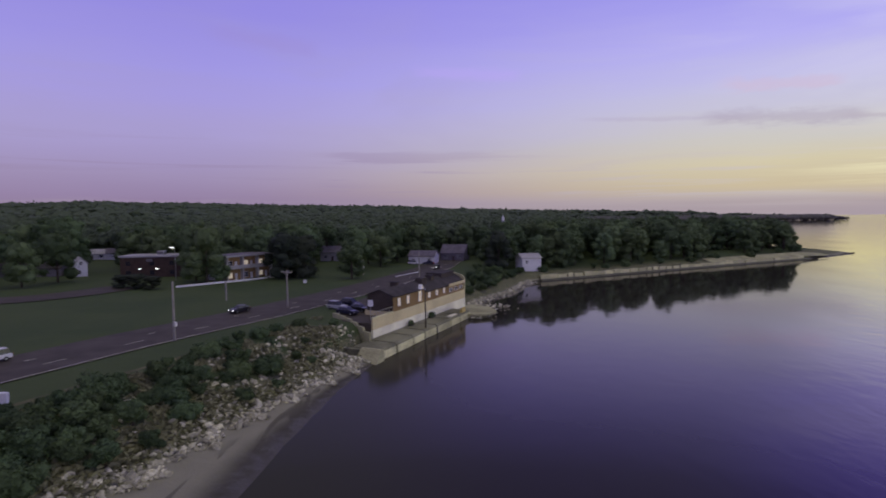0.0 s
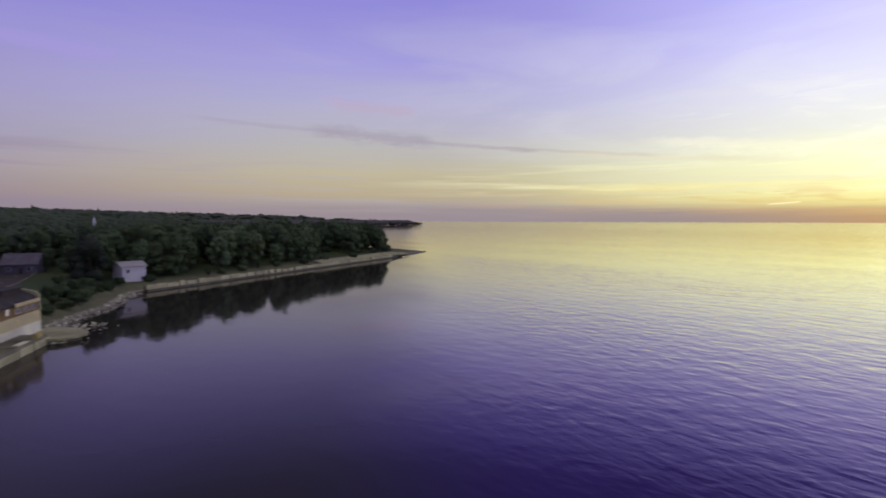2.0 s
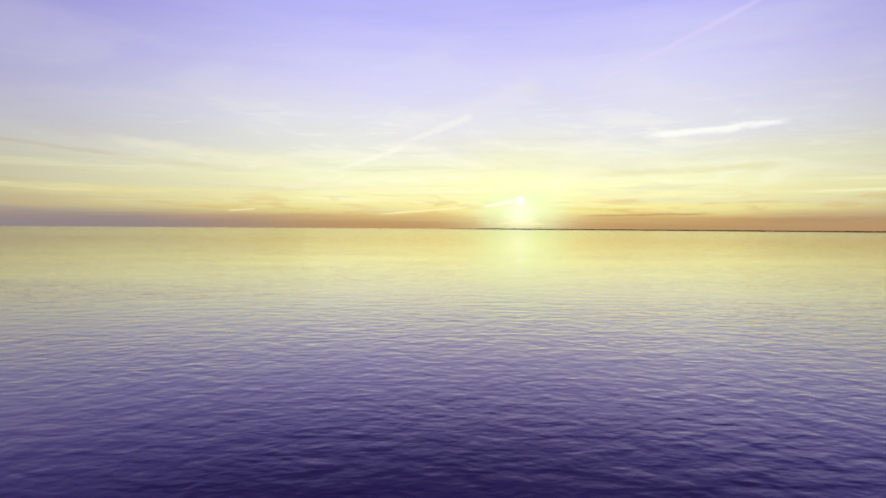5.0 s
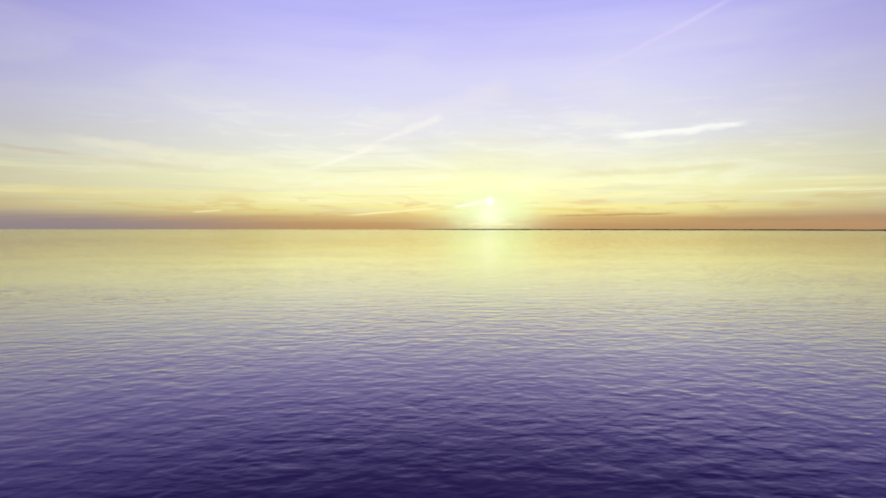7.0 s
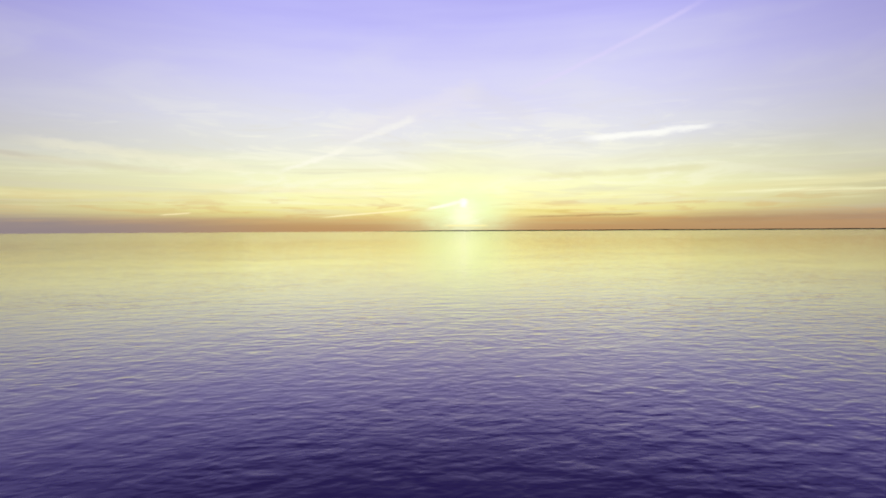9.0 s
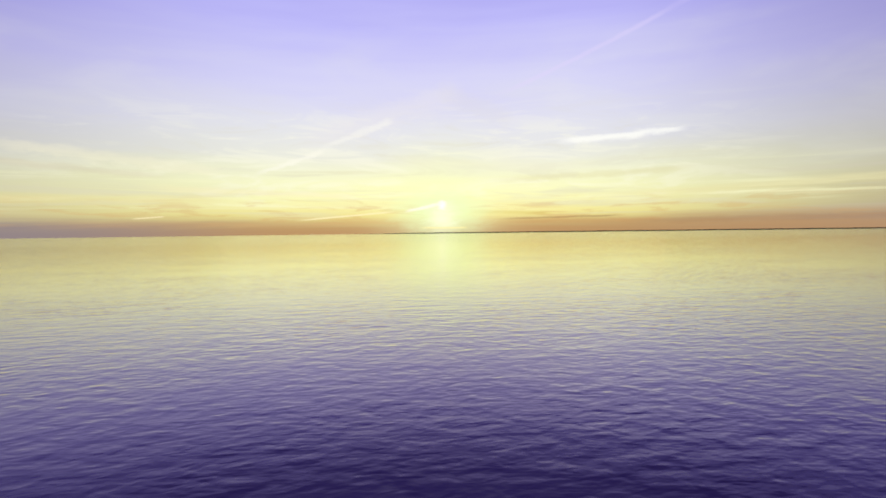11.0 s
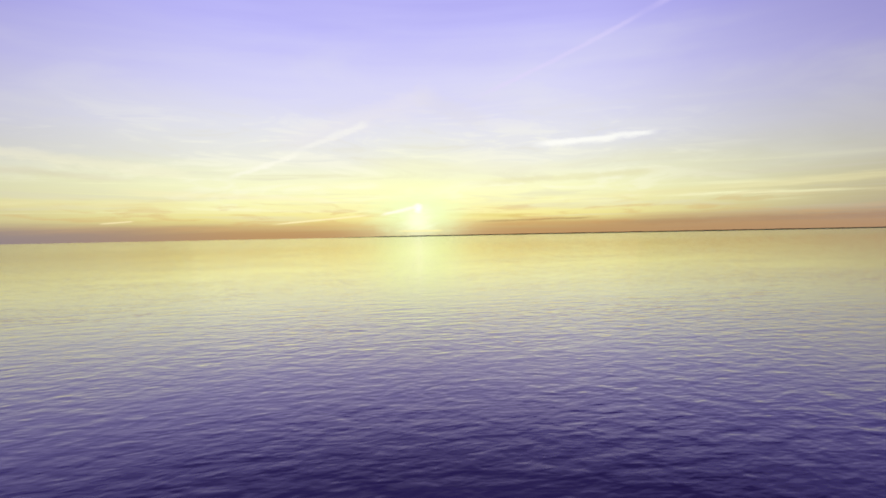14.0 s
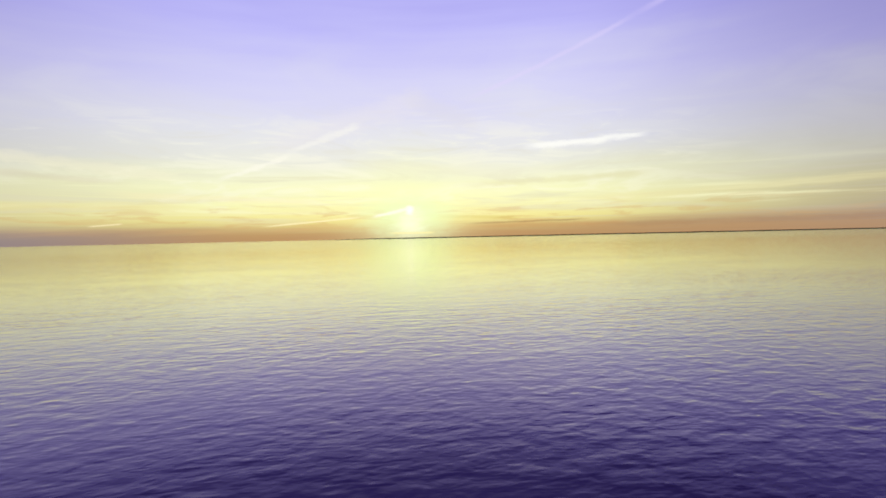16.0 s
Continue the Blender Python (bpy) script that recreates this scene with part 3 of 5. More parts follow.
def ribbon(name, line, left, right, lift, mat, label, category, dash=0.0, gap=0.0, kind="structure"):
    """A strip laid along a line, from left to right metres beside it; with dash, broken into strokes."""
    line = np.asarray(line, float)
    seg = np.hypot(*np.diff(line, axis=0).T)
    run = np.r_[0, np.cumsum(seg)]
    spots = np.arange(0, run[-1], 1.5 if dash else 3.0)
    cx, cy = np.interp(spots, run, line[:, 0]), np.interp(spots, run, line[:, 1])
    for _ in range(6):
        cx[1:-1], cy[1:-1] = (cx[:-2] + 2 * cx[1:-1] + cx[2:]) / 4, (cy[:-2] + 2 * cy[1:-1] + cy[2:]) / 4
    tx, ty = np.gradient(cx), np.gradient(cy)
    size = np.hypot(tx, ty)
    nx, ny = -ty / size, tx / size
    verts, faces = [], []
    for k in range(len(spots)):
        for off in (left, right):
            x, y = cx[k] + nx[k] * off, cy[k] + ny[k] * off
            verts.append((x, y, float(land(cx[k] + nx[k] * 6, cy[k] + ny[k] * 6)) + lift))
    for k in range(len(spots) - 1):
        if dash and (spots[k] % (dash + gap)) >= dash:
            continue
        faces.append((2 * k, 2 * k + 1, 2 * k + 3, 2 * k + 2))
    ob = new(name, raw(name, verts, faces, mat))
    return tagged(ob, label, category, kind=kind)


# ---- the large structure ----
build_ground()
ribbon("road", ROAD, -0.4, 13.5, 0.10, M_ASPHALT, "wide grey asphalt shore road", "road")
ribbon("trim", ROAD, -0.08, 0.10, 0.13, M_PAINT, "white painted edge line of the road", "road marking")
ribbon("trim", ROAD, 4.1, 4.28, 0.13, M_PAINT, "broken white lane line of the road", "road marking", dash=3.0, gap=9.0)
ribbon("trim", ROAD, 8.2, 8.36, 0.13, M_PAINT, "worn broken lane line of the road", "road marking", dash=1.5, gap=16.5)
ribbon("road", [(-160, 108), (-125, 118), (-100, 128), (-92, 140), (-88, 152)], -4, 9, 0.10, M_ASPHALT, "side street of grey asphalt", "road")
ribbon("pavement", ROAD[2:5], -10.5, -9.5, 0.03, M_SOIL, "worn earth track along the grass verge", "track")
ribbon("pavement", [(-15, 101), (-20, 114), (-14, 130), (-8, 143)], -5, 4, 0.08, M_ASPHALT, "small asphalt car park beside the restaurant", "car park")


# ---- plants ----
def ball_template(fine=2):
    bm = bmesh.new()
    bmesh.ops.create_icosphere(bm, subdivisions=fine, radius=1.0)
    verts = np.array([v.co for v in bm.verts])
    faces = np.array([[v.index for v in f.verts] for f in bm.faces])
    bm.free()
    return verts, faces


BALL = ball_template()


def foliage(rng, lobes, leaves, leaf):
    """Leafy clumps over lobes (x, y, z, radius, squash): dark hearts, and leaves that stand out from them."""
    verts, faces, base = [], [], 0
    total = sum(l[3] ** 2 for l in lobes)
    for x, y, z, r, flat in lobes:
        bump = 1 + 0.22 * np.sin(BALL[0] @ rng.normal(0, 3.2, (3, 3))).sum(1) / 1.7
        v = BALL[0] * bump[:, None] * (r * 0.80, r * 0.80, r * 0.80 * flat) + (x, y, z)
        verts.append(v)
        faces.append(BALL[1] + base)
        base += len(v)
        k = max(4, int(leaves * r * r / total))
        way = rng.normal(size=(k, 3))
        way /= np.linalg.norm(way, axis=1)[:, None]
        spot = way * (r * rng.uniform(0.70, 1.25, k))[:, None] * (1, 1, flat) + (x, y, z)
        u = rng.normal(size=(k, 3))
        u -= way * (u * way).sum(1)[:, None] * rng.uniform(0.3, 1.0, k)[:, None]
        u /= np.linalg.norm(u, axis=1)[:, None]
        w = np.cross(way + rng.normal(0, 0.55, (k, 3)), u)
        w /= np.linalg.norm(w, axis=1)[:, None] + 1e-9
        s = leaf * rng.uniform(0.5, 1.3, k)[:, None]
        quad = np.stack([spot - u * s, spot + w * s * 0.6, spot + u * s, spot - w * s * 0.6], 1).reshape(-1, 3)
        verts.append(quad)
        # triangles in pairs, so that all faces have three corners
        i = base + 4 * np.arange(k)
        faces.append(np.concatenate([np.stack([i, i + 1, i + 2], 1), np.stack([i, i + 2, i + 3], 1)]))
        base += 4 * k
    return np.concatenate(verts), np.concatenate(faces)


def crown_lobes(rng, height, spread, low, count):
    lobes = [(0, 0, height * 0.70, spread * 0.62, 1.0)]
    for i in range(count):
        a, f = i * 2.4 + rng.uniform(0, 1), rng.uniform(0, 1)
        z = height * (low + (0.93 - low) * f)
        reach = spread * (0.72 - 0.55 * abs(f - 0.35)) * rng.uniform(0.6, 1.0)
        r = spread * rng.uniform(0.19, 0.42) * (1.1 - 0.45 * f)
        lobes.append((math.cos(a) * reach, math.sin(a) * reach, min(z, height - r * 0.8), r, rng.uniform(0.7, 0.95)))
    return lobes


def make_tree(seed, height, spread, low, label, leaves=4200, leaf=0.25, leaf_mat=None):
    rng = np.random.default_rng(seed)
    tree = thing("tree", Matrix.Identity(4), label, "tree", "shore trees")
    bm = tube((0, 0, -0.4), (0, 0, height * 0.38), 0.36, 0.24, 8)
    tube((0, 0, height * 0.38), (0.2, 0.1, height * 0.75), 0.24, 0.08, 7, bm)
    lobes = crown_lobes(rng, height, spread, low, 22)
    for x, y, z, r, _ in lobes[1:8]:
        tube((0, 0, z * rng.uniform(0.45, 0.62)), (x * 0.8, y * 0.8, z), 0.13, 0.03, 5, bm)
    part("trunk", bm, M_BARK, tree)
    verts, faces = foliage(rng, lobes, leaves, leaf)
    part("crown", raw("crown", verts, faces, leaf_mat or M_LEAF), None, tree)
    return tree


TREES = [
    make_tree(11, 17.5, 6.6, 0.15, "tall broad-leaved tree with a dense dark green crown"),
    make_tree(12, 15.5, 6.2, 0.12, "broad-leaved tree with a low wide dark crown"),
    make_tree(13, 19.0, 5.6, 0.18, "tall narrow dark green tree"),
    make_tree(14, 13.0, 5.2, 0.12, "bushy dark green tree of middle height"),
    make_tree(15, 16.5, 7.2, 0.16, "wide old tree with an uneven dark crown"),
    make_tree(16, 15.0, 6.6, 0.08, "very dark dense tree with foliage to the ground", leaf_mat=M_DARKLEAF),
]
used = set()


def plant(kind, x, y, size=1.0, turn=0.0, label="", tall_by=1.0, group=""):
    m = pose(x, y, tall(x, y), 0, 0, turn)
    ob = copy_thing(TREES[kind], m) if kind in used else TREES[kind]
    used.add(kind)
    ob.matrix_world = m
    ob.scale = (size, size, size * tall_by)
    tagged(ob, label, "", group)
    return ob


# single trees that stand out, on the lawns and between the houses
for kind, x, y, size, tall_by, label in [
    (0, -71.5, 162, 1.05, 1.05, "tall full tree standing in front of the motel"), (4, -77, 167, 0.95, 1.1, ""), (3, -68.5, 163, 0.75, 1.0, ""),
    (5, -50, 172, 1.1, 0.92, "very dark dense round tree beside the motel"), (5, -45.5, 175, 1.0, 0.95, ""), (5, -54, 177, 1.0, 0.95, ""),
    (3, -29, 170, 0.98, 0.92, "round-headed tree standing alone on the lawn"),
    (1, -139, 190, 1.35, 1.0, "large spreading tree over the low house"), (0, -133, 192, 1.2, 1.0, ""), (4, -112, 205, 1.1, 1.0, ""), (1, -150, 192, 1.2, 1.0, ""),
    (5, -86, 150, 0.60, 0.48, "dark low tree before the brick building"), (5, -80.5, 148, 0.52, 0.5, ""), (5, -90.5, 151, 0.56, 0.46, ""),
    (0, -106, 196, 1.0, 1.0, ""), (4, -88, 190, 1.0, 1.05, ""),
    (5, 21, 203, 1.0, 1.0, "dark tree by the white house"), (0, 25, 212, 0.95, 1.0, ""), (3, 18, 210, 1.0, 1.0, ""), (4, 30, 222, 0.95, 1.0, ""),
    (3, 42, 214, 1.05, 1.0, ""), (1, 49, 216, 1.0, 1.05, ""), (0, 46, 226, 0.95, 1.0, ""),
]:
    plant(kind, x, y, size, (x * 37 + y * 11) % 360, label, tall_by)
for kind, x, y, size in [(1, -26, 224, 0.95), (4, -20, 234, 1.0), (0, -31, 222, 0.95), (3, -38, 214, 0.9), (1, -60, 216, 0.95), (2, -56, 232, 0.95), (4, -69, 205, 1.0), (0, -78, 200, 1.0), (1, -97, 205, 1.0), (4, -106, 212, 1.05), (0, -118, 203, 0.95), (4, -118, 164, 1.0), (1, -146, 200, 1.1)]:
    plant(kind, x, y, size, (x * 53) % 360, "", 1.0, "trees among the houses")

for kind, x, y, size, tall_by in [(2, 186, 293, 0.92, 1.0), (2, 181, 298, 0.95, 1.02), (0, 188, 301, 1.0, 1.0), (2, 190, 307, 0.95, 1.0), (2, 117, 279, 1.1, 1.08), (2, 155, 293, 1.05, 1.05)]:
    plant(kind, x, y, size, (x * 31) % 360, "", tall_by, "wood on the point")

# the wood behind the far sea wall, out to the point
rng = np.random.default_rng(5)
placed = []
for _ in range(9000):
    x, y = rng.uniform(36, 262), rng.uniform(205, 420)
    d = float(inland(x, y))
    if not 9 < d < 75 or math.hypot(x, y) > 420 or (d > 34 and x < 190 and rng.random() < 0.5):
        continue
    if x > 140 and d < 9 + min(7, (x - 140) * 0.12):
        continue
    if any((x - a) ** 2 + (y - b) ** 2 < 55 for a, b in placed):
        continue
    bearing = math.degrees(math.atan2(x, y))
    if bearing > 32.8 or d < 26 and any(a < bearing < b for a, b in ((20.2, 21.9), (26.0, 29.2), (30.7, 31.7))):
        continue
    placed.append((x, y))
    near_edge = d < 18
    plant(int(rng.integers(0, 5)), x, y, rng.uniform(0.75, 1.0) if near_edge else rng.uniform(0.9, 1.12), rng.uniform(0, 360), group="wood on the point")
    if len(placed) > 190:
        break

# trees among the houses farther inland
count = 0
for _ in range(6000):
    r, a = rng.uniform(190, 330), radians(rng.uniform(-44, 12))
    x, y = r * math.sin(a), r * math.cos(a)
    d = float(inland(x, y))
    if d < 24 or any((x - p) ** 2 + (y - q) ** 2 < 60 for p, q in placed):
        continue
    if min(abs(x - np.interp(y, ROAD[:, 1], ROAD[:, 0]) + 6), 99) < 14 and y < 230:
        continue
    b = math.degrees(a)
    if any(abs(b - c) < half and r < reach for c, half, reach in [(-32.9, 2.6, 300), (-11.6, 2.2, 243), (-2.3, 2.6, 226), (1.0, 2.0, 238), (7.4, 1.0, 266), (-34.5, 3.0, 226), (-28.4, 3.5, 200)]):
        continue
    if any(abs(x - p) < 14 and -8 < q - y < 26 for p, q in [(-122, 180), (-130, 225), (-92, 166), (-61, 176), (-10, 224), (3, 240), (34, 206), (-45, 235)]) and r < 215:
        continue
    placed.append((x, y))
    plant(int(rng.integers(0, 5)), x, y, rng.uniform(0.7, 1.05), rng.uniform(0, 360), group="trees among the houses")
    count += 1
    if count > 120:
        break


def far_woods():
    """The woods from there to the horizon: crowns beyond counting, in one sheet of clumps."""
    rng = np.random.default_rng(8)
    verts, faces, base = [], [], 0
    small_ball = ball_template(1)
    made = 0
    while made < 6200:
        r, a = 270 * math.exp(rng.uniform(0, 2.75)), radians(rng.uniform(-46, 42))
        x, y = r * math.sin(a), r * math.cos(a)
        d = float(inland(x, y))
        if abs(math.degrees(a) - 6.4) < 0.8 and 290 < r < 455:
            continue
        if abs(math.degrees(a) + 32.8) < 2.4 and r < 310:
            continue
        if d < 22 or (r < 420 and x > 30 and d < 70):
            continue
        made += 1
        g, high, wide = tall(x, y), rng.uniform(10, 17), rng.uniform(4.5, 7.5) * (1 + r / 1200)
        if r < 700:
            lobes = [(x, y, g + high * 0.6, wide * 0.8, 0.9)] + [
                (x + wide * 0.6 * math.cos(b), y + wide * 0.6 * math.sin(b), g + high * rng.uniform(0.4, 0.85), wide * rng.uniform(0.35, 0.55), 0.85) for b in rng.uniform(0, 6.28, 4)]
            v, f = foliage(rng, lobes, 300, 0.5)
        else:
            bump = 1 + 0.3 * np.sin(small_ball[0] @ rng.normal(0, 3, (3, 3))).sum(1) / 1.7
            v = small_ball[0] * bump[:, None] * (wide * 1.15, wide * 1.15, high * 0.46) + (x, y, g + high * 0.44)
            f = small_ball[1]
            k = 10
            spot = small_ball[0][rng.integers(0, len(small_ball[0]), k)] * rng.uniform(0.75, 1.2, (k, 1)) * (wide * 1.15, wide * 1.15, high * 0.47) + (x, y, g + high * 0.44)
            spot[:, 2] -= 0.4
            u, w = rng.normal(0, 0.9 + r / 1500, (k, 3)), rng.normal(0, 0.7 + r / 1800, (k, 3))
            quad = np.stack([spot - u, spot + w, spot + u, spot - w], 1).reshape(-1, 3)
            i = len(v) + 4 * np.arange(k)
            f = np.concatenate([f, np.stack([i, i + 1, i + 2], 1), np.stack([i, i + 2, i + 3], 1)])
            v = np.concatenate([v, quad])
        verts.append(v)
        faces.append(f + base)
        base += len(v)
    ob = new("far_woods", raw("far_woods", np.concatenate(verts), np.concatenate(faces), M_FAR))
    tagged(ob, "dark woods covering the land to the horizon", "woods", kind="stuff")


far_woods()


def headland_woods():
    rng = np.random.default_rng(9)
    verts, faces, base = [], [], 0
    line = np.array([(190.0, 480.0), (230, 800), (480, 1300), (900, 1620), (1333, 1750)])
    run = np.r_[0, np.cumsum(np.hypot(*np.diff(line, axis=0).T))]
    for _ in range(2300):
        s = rng.uniform(0, run[-1])
        back = rng.uniform(8, 90)
        x, y = np.interp(s, run, line[:, 0]) - back * 0.6, np.interp(s, run, line[:, 1]) + back * 0.8
        if float(inland(x, y)) < 3:
            continue
        high = (13.0 + 1.2 * math.sin(s * 0.011) + rng.uniform(-0.6, 0.6)) * min(1.0, 0.35 + (run[-1] - s) / 120)
        bump = 1 + 0.14 * np.sin(BALL[0] @ rng.normal(0, 3, (3, 3))).sum(1) / 1.7
        verts.append(BALL[0] * bump[:, None] * (13, 13, high * 0.55) + (x, y, tall(x, y) + high * 0.45))
        faces.append(BALL[1] + base)
        base += len(BALL[0])
    ob = new("headland_woods", raw("headland_woods", np.concatenate(verts), np.concatenate(faces), M_HAZED_HEADLAND))
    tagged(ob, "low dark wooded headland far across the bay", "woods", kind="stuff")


headland_woods()


def far_shore():
    """The other side of the lake, a hair above the horizon."""
    rng = np.random.default_rng(4)
    verts, faces = [], []
    spots = np.linspace(90, 150, 300)
    for i, b in enumerate(spots):
        r = 4700 / max(0.75, math.cos(radians(b - 112)))
        x, y = r * math.sin(radians(b)), r * math.cos(radians(b))
        top = min(1, i / 40) * (7.5 + 1.4 * noise.noise((i * 0.11, 0, 0)) + rng.uniform(-0.4, 0.4))
        verts += [(x, y, -1), (x * 0.999, y * 0.999, max(0.2, top)), (x * 1.02, y * 1.02, max(0.2, top) * 0.7), (x * 1.02, y * 1.02, -1)]
    for i in range(len(spots) - 1):
        a, b = 4 * i, 4 * i + 4
        faces += [(a, b, b + 1, a + 1), (a + 1, b + 1, b + 2, a + 2), (a + 2, b + 2, b + 3, a + 3)]
    ob = new("backdrop", raw("backdrop", verts, faces, M_FAR))
    tagged(ob, "thin dark line of the lake's other shore", "shore", kind="structure")


far_shore()


def make_shrub(seed, width, height, label):
    rng = np.random.default_rng(seed)
    shrub = thing("shrub", Matrix.Identity(4), label, "shrub", "shrubs on the bank")
    bm = bmesh.new()
    for a in range(5):
        tube((0, 0, -0.2), (math.cos(a * 1.26) * width * 0.45, math.sin(a * 1.26) * width * 0.45, height * 0.7), 0.05, 0.015, 5, bm)
    part("stems", bm, M_BARK, shrub)
    lobes = [(0, 0, height * 0.5, width * 0.5, 0.85)]
    for i in range(9):
        b, f = i * 2.4, rng.uniform(0.25, 0.62)
        lobes.append((math.cos(b) * width * f, math.sin(b) * width * f, height * rng.uniform(0.25, 0.85), width * rng.uniform(0.2, 0.36), rng.uniform(0.7, 1)))
    verts, faces = foliage(rng, lobes, 3600, 0.10 + width * 0.010)
    part("leaves", raw("leaves", verts, faces, M_BUSH), None, shrub)
    return shrub


SHRUBS = [make_shrub(21, 2.0, 2.0, "rounded dark green shrub on the stony bank"), make_shrub(22, 2.6, 1.7, "spreading low green shrub among the stones"), make_shrub(23, 1.5, 2.4, "upright leafy green shrub on the bank")]
used_shrubs = set()


def bush(kind, x, y, size, turn):
    m = pose(x, y, tall(x, y), 0, 0, turn)
    ob = copy_thing(SHRUBS[kind], m) if kind in used_shrubs else SHRUBS[kind]
    used_shrubs.add(kind)
    ob.matrix_world = m
    ob.scale = (size, size, size)


rng = np.random.default_rng(31)
spots = [(-33.5, 74, 1.15), (-31, 79, 1.0), (-36, 69, 1.25), (-34, 63, 1.3), (-38, 62, 1.2), (-37, 57, 1.4), (-31, 60, 1.1), (-32.0, 54, 1.2), (-35, 50, 1.5), (-36, 45, 1.5), (-38, 48, 1.4),
         (-24.5, 73, 1.2), (-27, 70, 1.0), (-22, 79, 0.7), (-30, 66, 1.0), (-41, 55, 1.3), (-42, 60, 1.1), (-40, 66, 1.0), (-44, 52, 1.3), (-33.5, 47, 1.2), (-38, 42, 1.5), (-34, 41, 1.2), (-20, 97, 0.9), (-24, 98, 0.8)]
while len(spots) < 78:
    y = rng.uniform(30, 78)
    d = float(np.interp(y, [30, 50, 66, 78], [20, 17.5, 15, 15])) + rng.uniform(-3.0, 7.0)
    x = float(np.interp(y, SHORE[5:11, 1], SHORE[5:11, 0])) - d * 1.03
    spots.append((x, y, rng.uniform(0.5, 1.25)))
for x, y, s in spots:
    away = (np.interp(y, ROAD[:6, 1], ROAD[:6, 0]) - x) * -0.91
    if away > 12.0 or x == -33.5:
        bush(int(rng.integers(0, 3)), x, y, s * (0.6 if away < 17 and x != -33.5 else 1.0), rng.uniform(0, 360))
for x, y, s in [(-28.5, 91, 0.8), (-26, 95, 0.75), (-30, 87, 0.85), (-32, 83, 0.9), (-27, 83, 0.5), (-22.5, 86, 0.55), (-20, 80, 0.5), (-33, 79, 0.9), (-22.0, 70, 0.6), (-24.5, 65, 0.7), (-28.5, 58, 0.9), (-28.5, 51, 0.9), (-30.5, 47, 1.1)]:
    bush(int(rng.integers(0, 3)), x, y, s, rng.uniform(0, 360))
for x, y, s in [(14, 164, 1.3), (11, 158, 1.2), (17, 172, 1.4), (20, 180, 1.4), (24, 188, 1.4), (15, 180, 1.6), (10, 170, 1.5), (28, 196, 1.2), (7, 152, 1.1), (12, 188, 1.5), (60, 214, 1.1), (76, 223, 1.2), (95, 234, 1.1), (112, 242, 1.2), (150, 263, 1.3), (66, 217, 1.0), (38, 204, 1.1), (9, 160, 1.0), (13, 170, 1.1), (17, 178, 1.1), (20, 186, 1.2), (25, 192, 1.0), (29, 200, 0.9), (19, 192, 1.3), (198, 300, 1.5), (203, 309, 1.5), (193, 295, 1.5), (188, 290, 1.4), (176, 282, 1.3), (128, 253, 1.3), (85, 230, 1.3)]:
    bush(int(rng.integers(0, 3)), x, y, s, rng.uniform(0, 360))


# ---- stones ----
def stone_mesh(seed):
    rng = np.random.default_rng(seed)
    bm = bmesh.new()
    bmesh.ops.create_icosphere(bm, subdivisions=1, radius=0.5)
    for _ in range(7):
        way = Vector(rng.normal(size=3)).normalized()
        cut = rng.uniform(0.16, 0.34)
        for v in bm.verts:
            over = v.co.dot(way) - cut
            if over > 0:
                v.co -= way * over
    for v in bm.verts:
        v.co *= rng.uniform(0.82, 1.22)
        v.co.x *= 1.25
        v.co.z *= 0.75
    return mesh_of("stone", bm, M_ROCK)


STONES = [stone_mesh(40 + i) for i in range(10)]


WALL = pose(-12.9, 97.4, 0, 0, 0, 64.5)  # x along the lake front, y inland


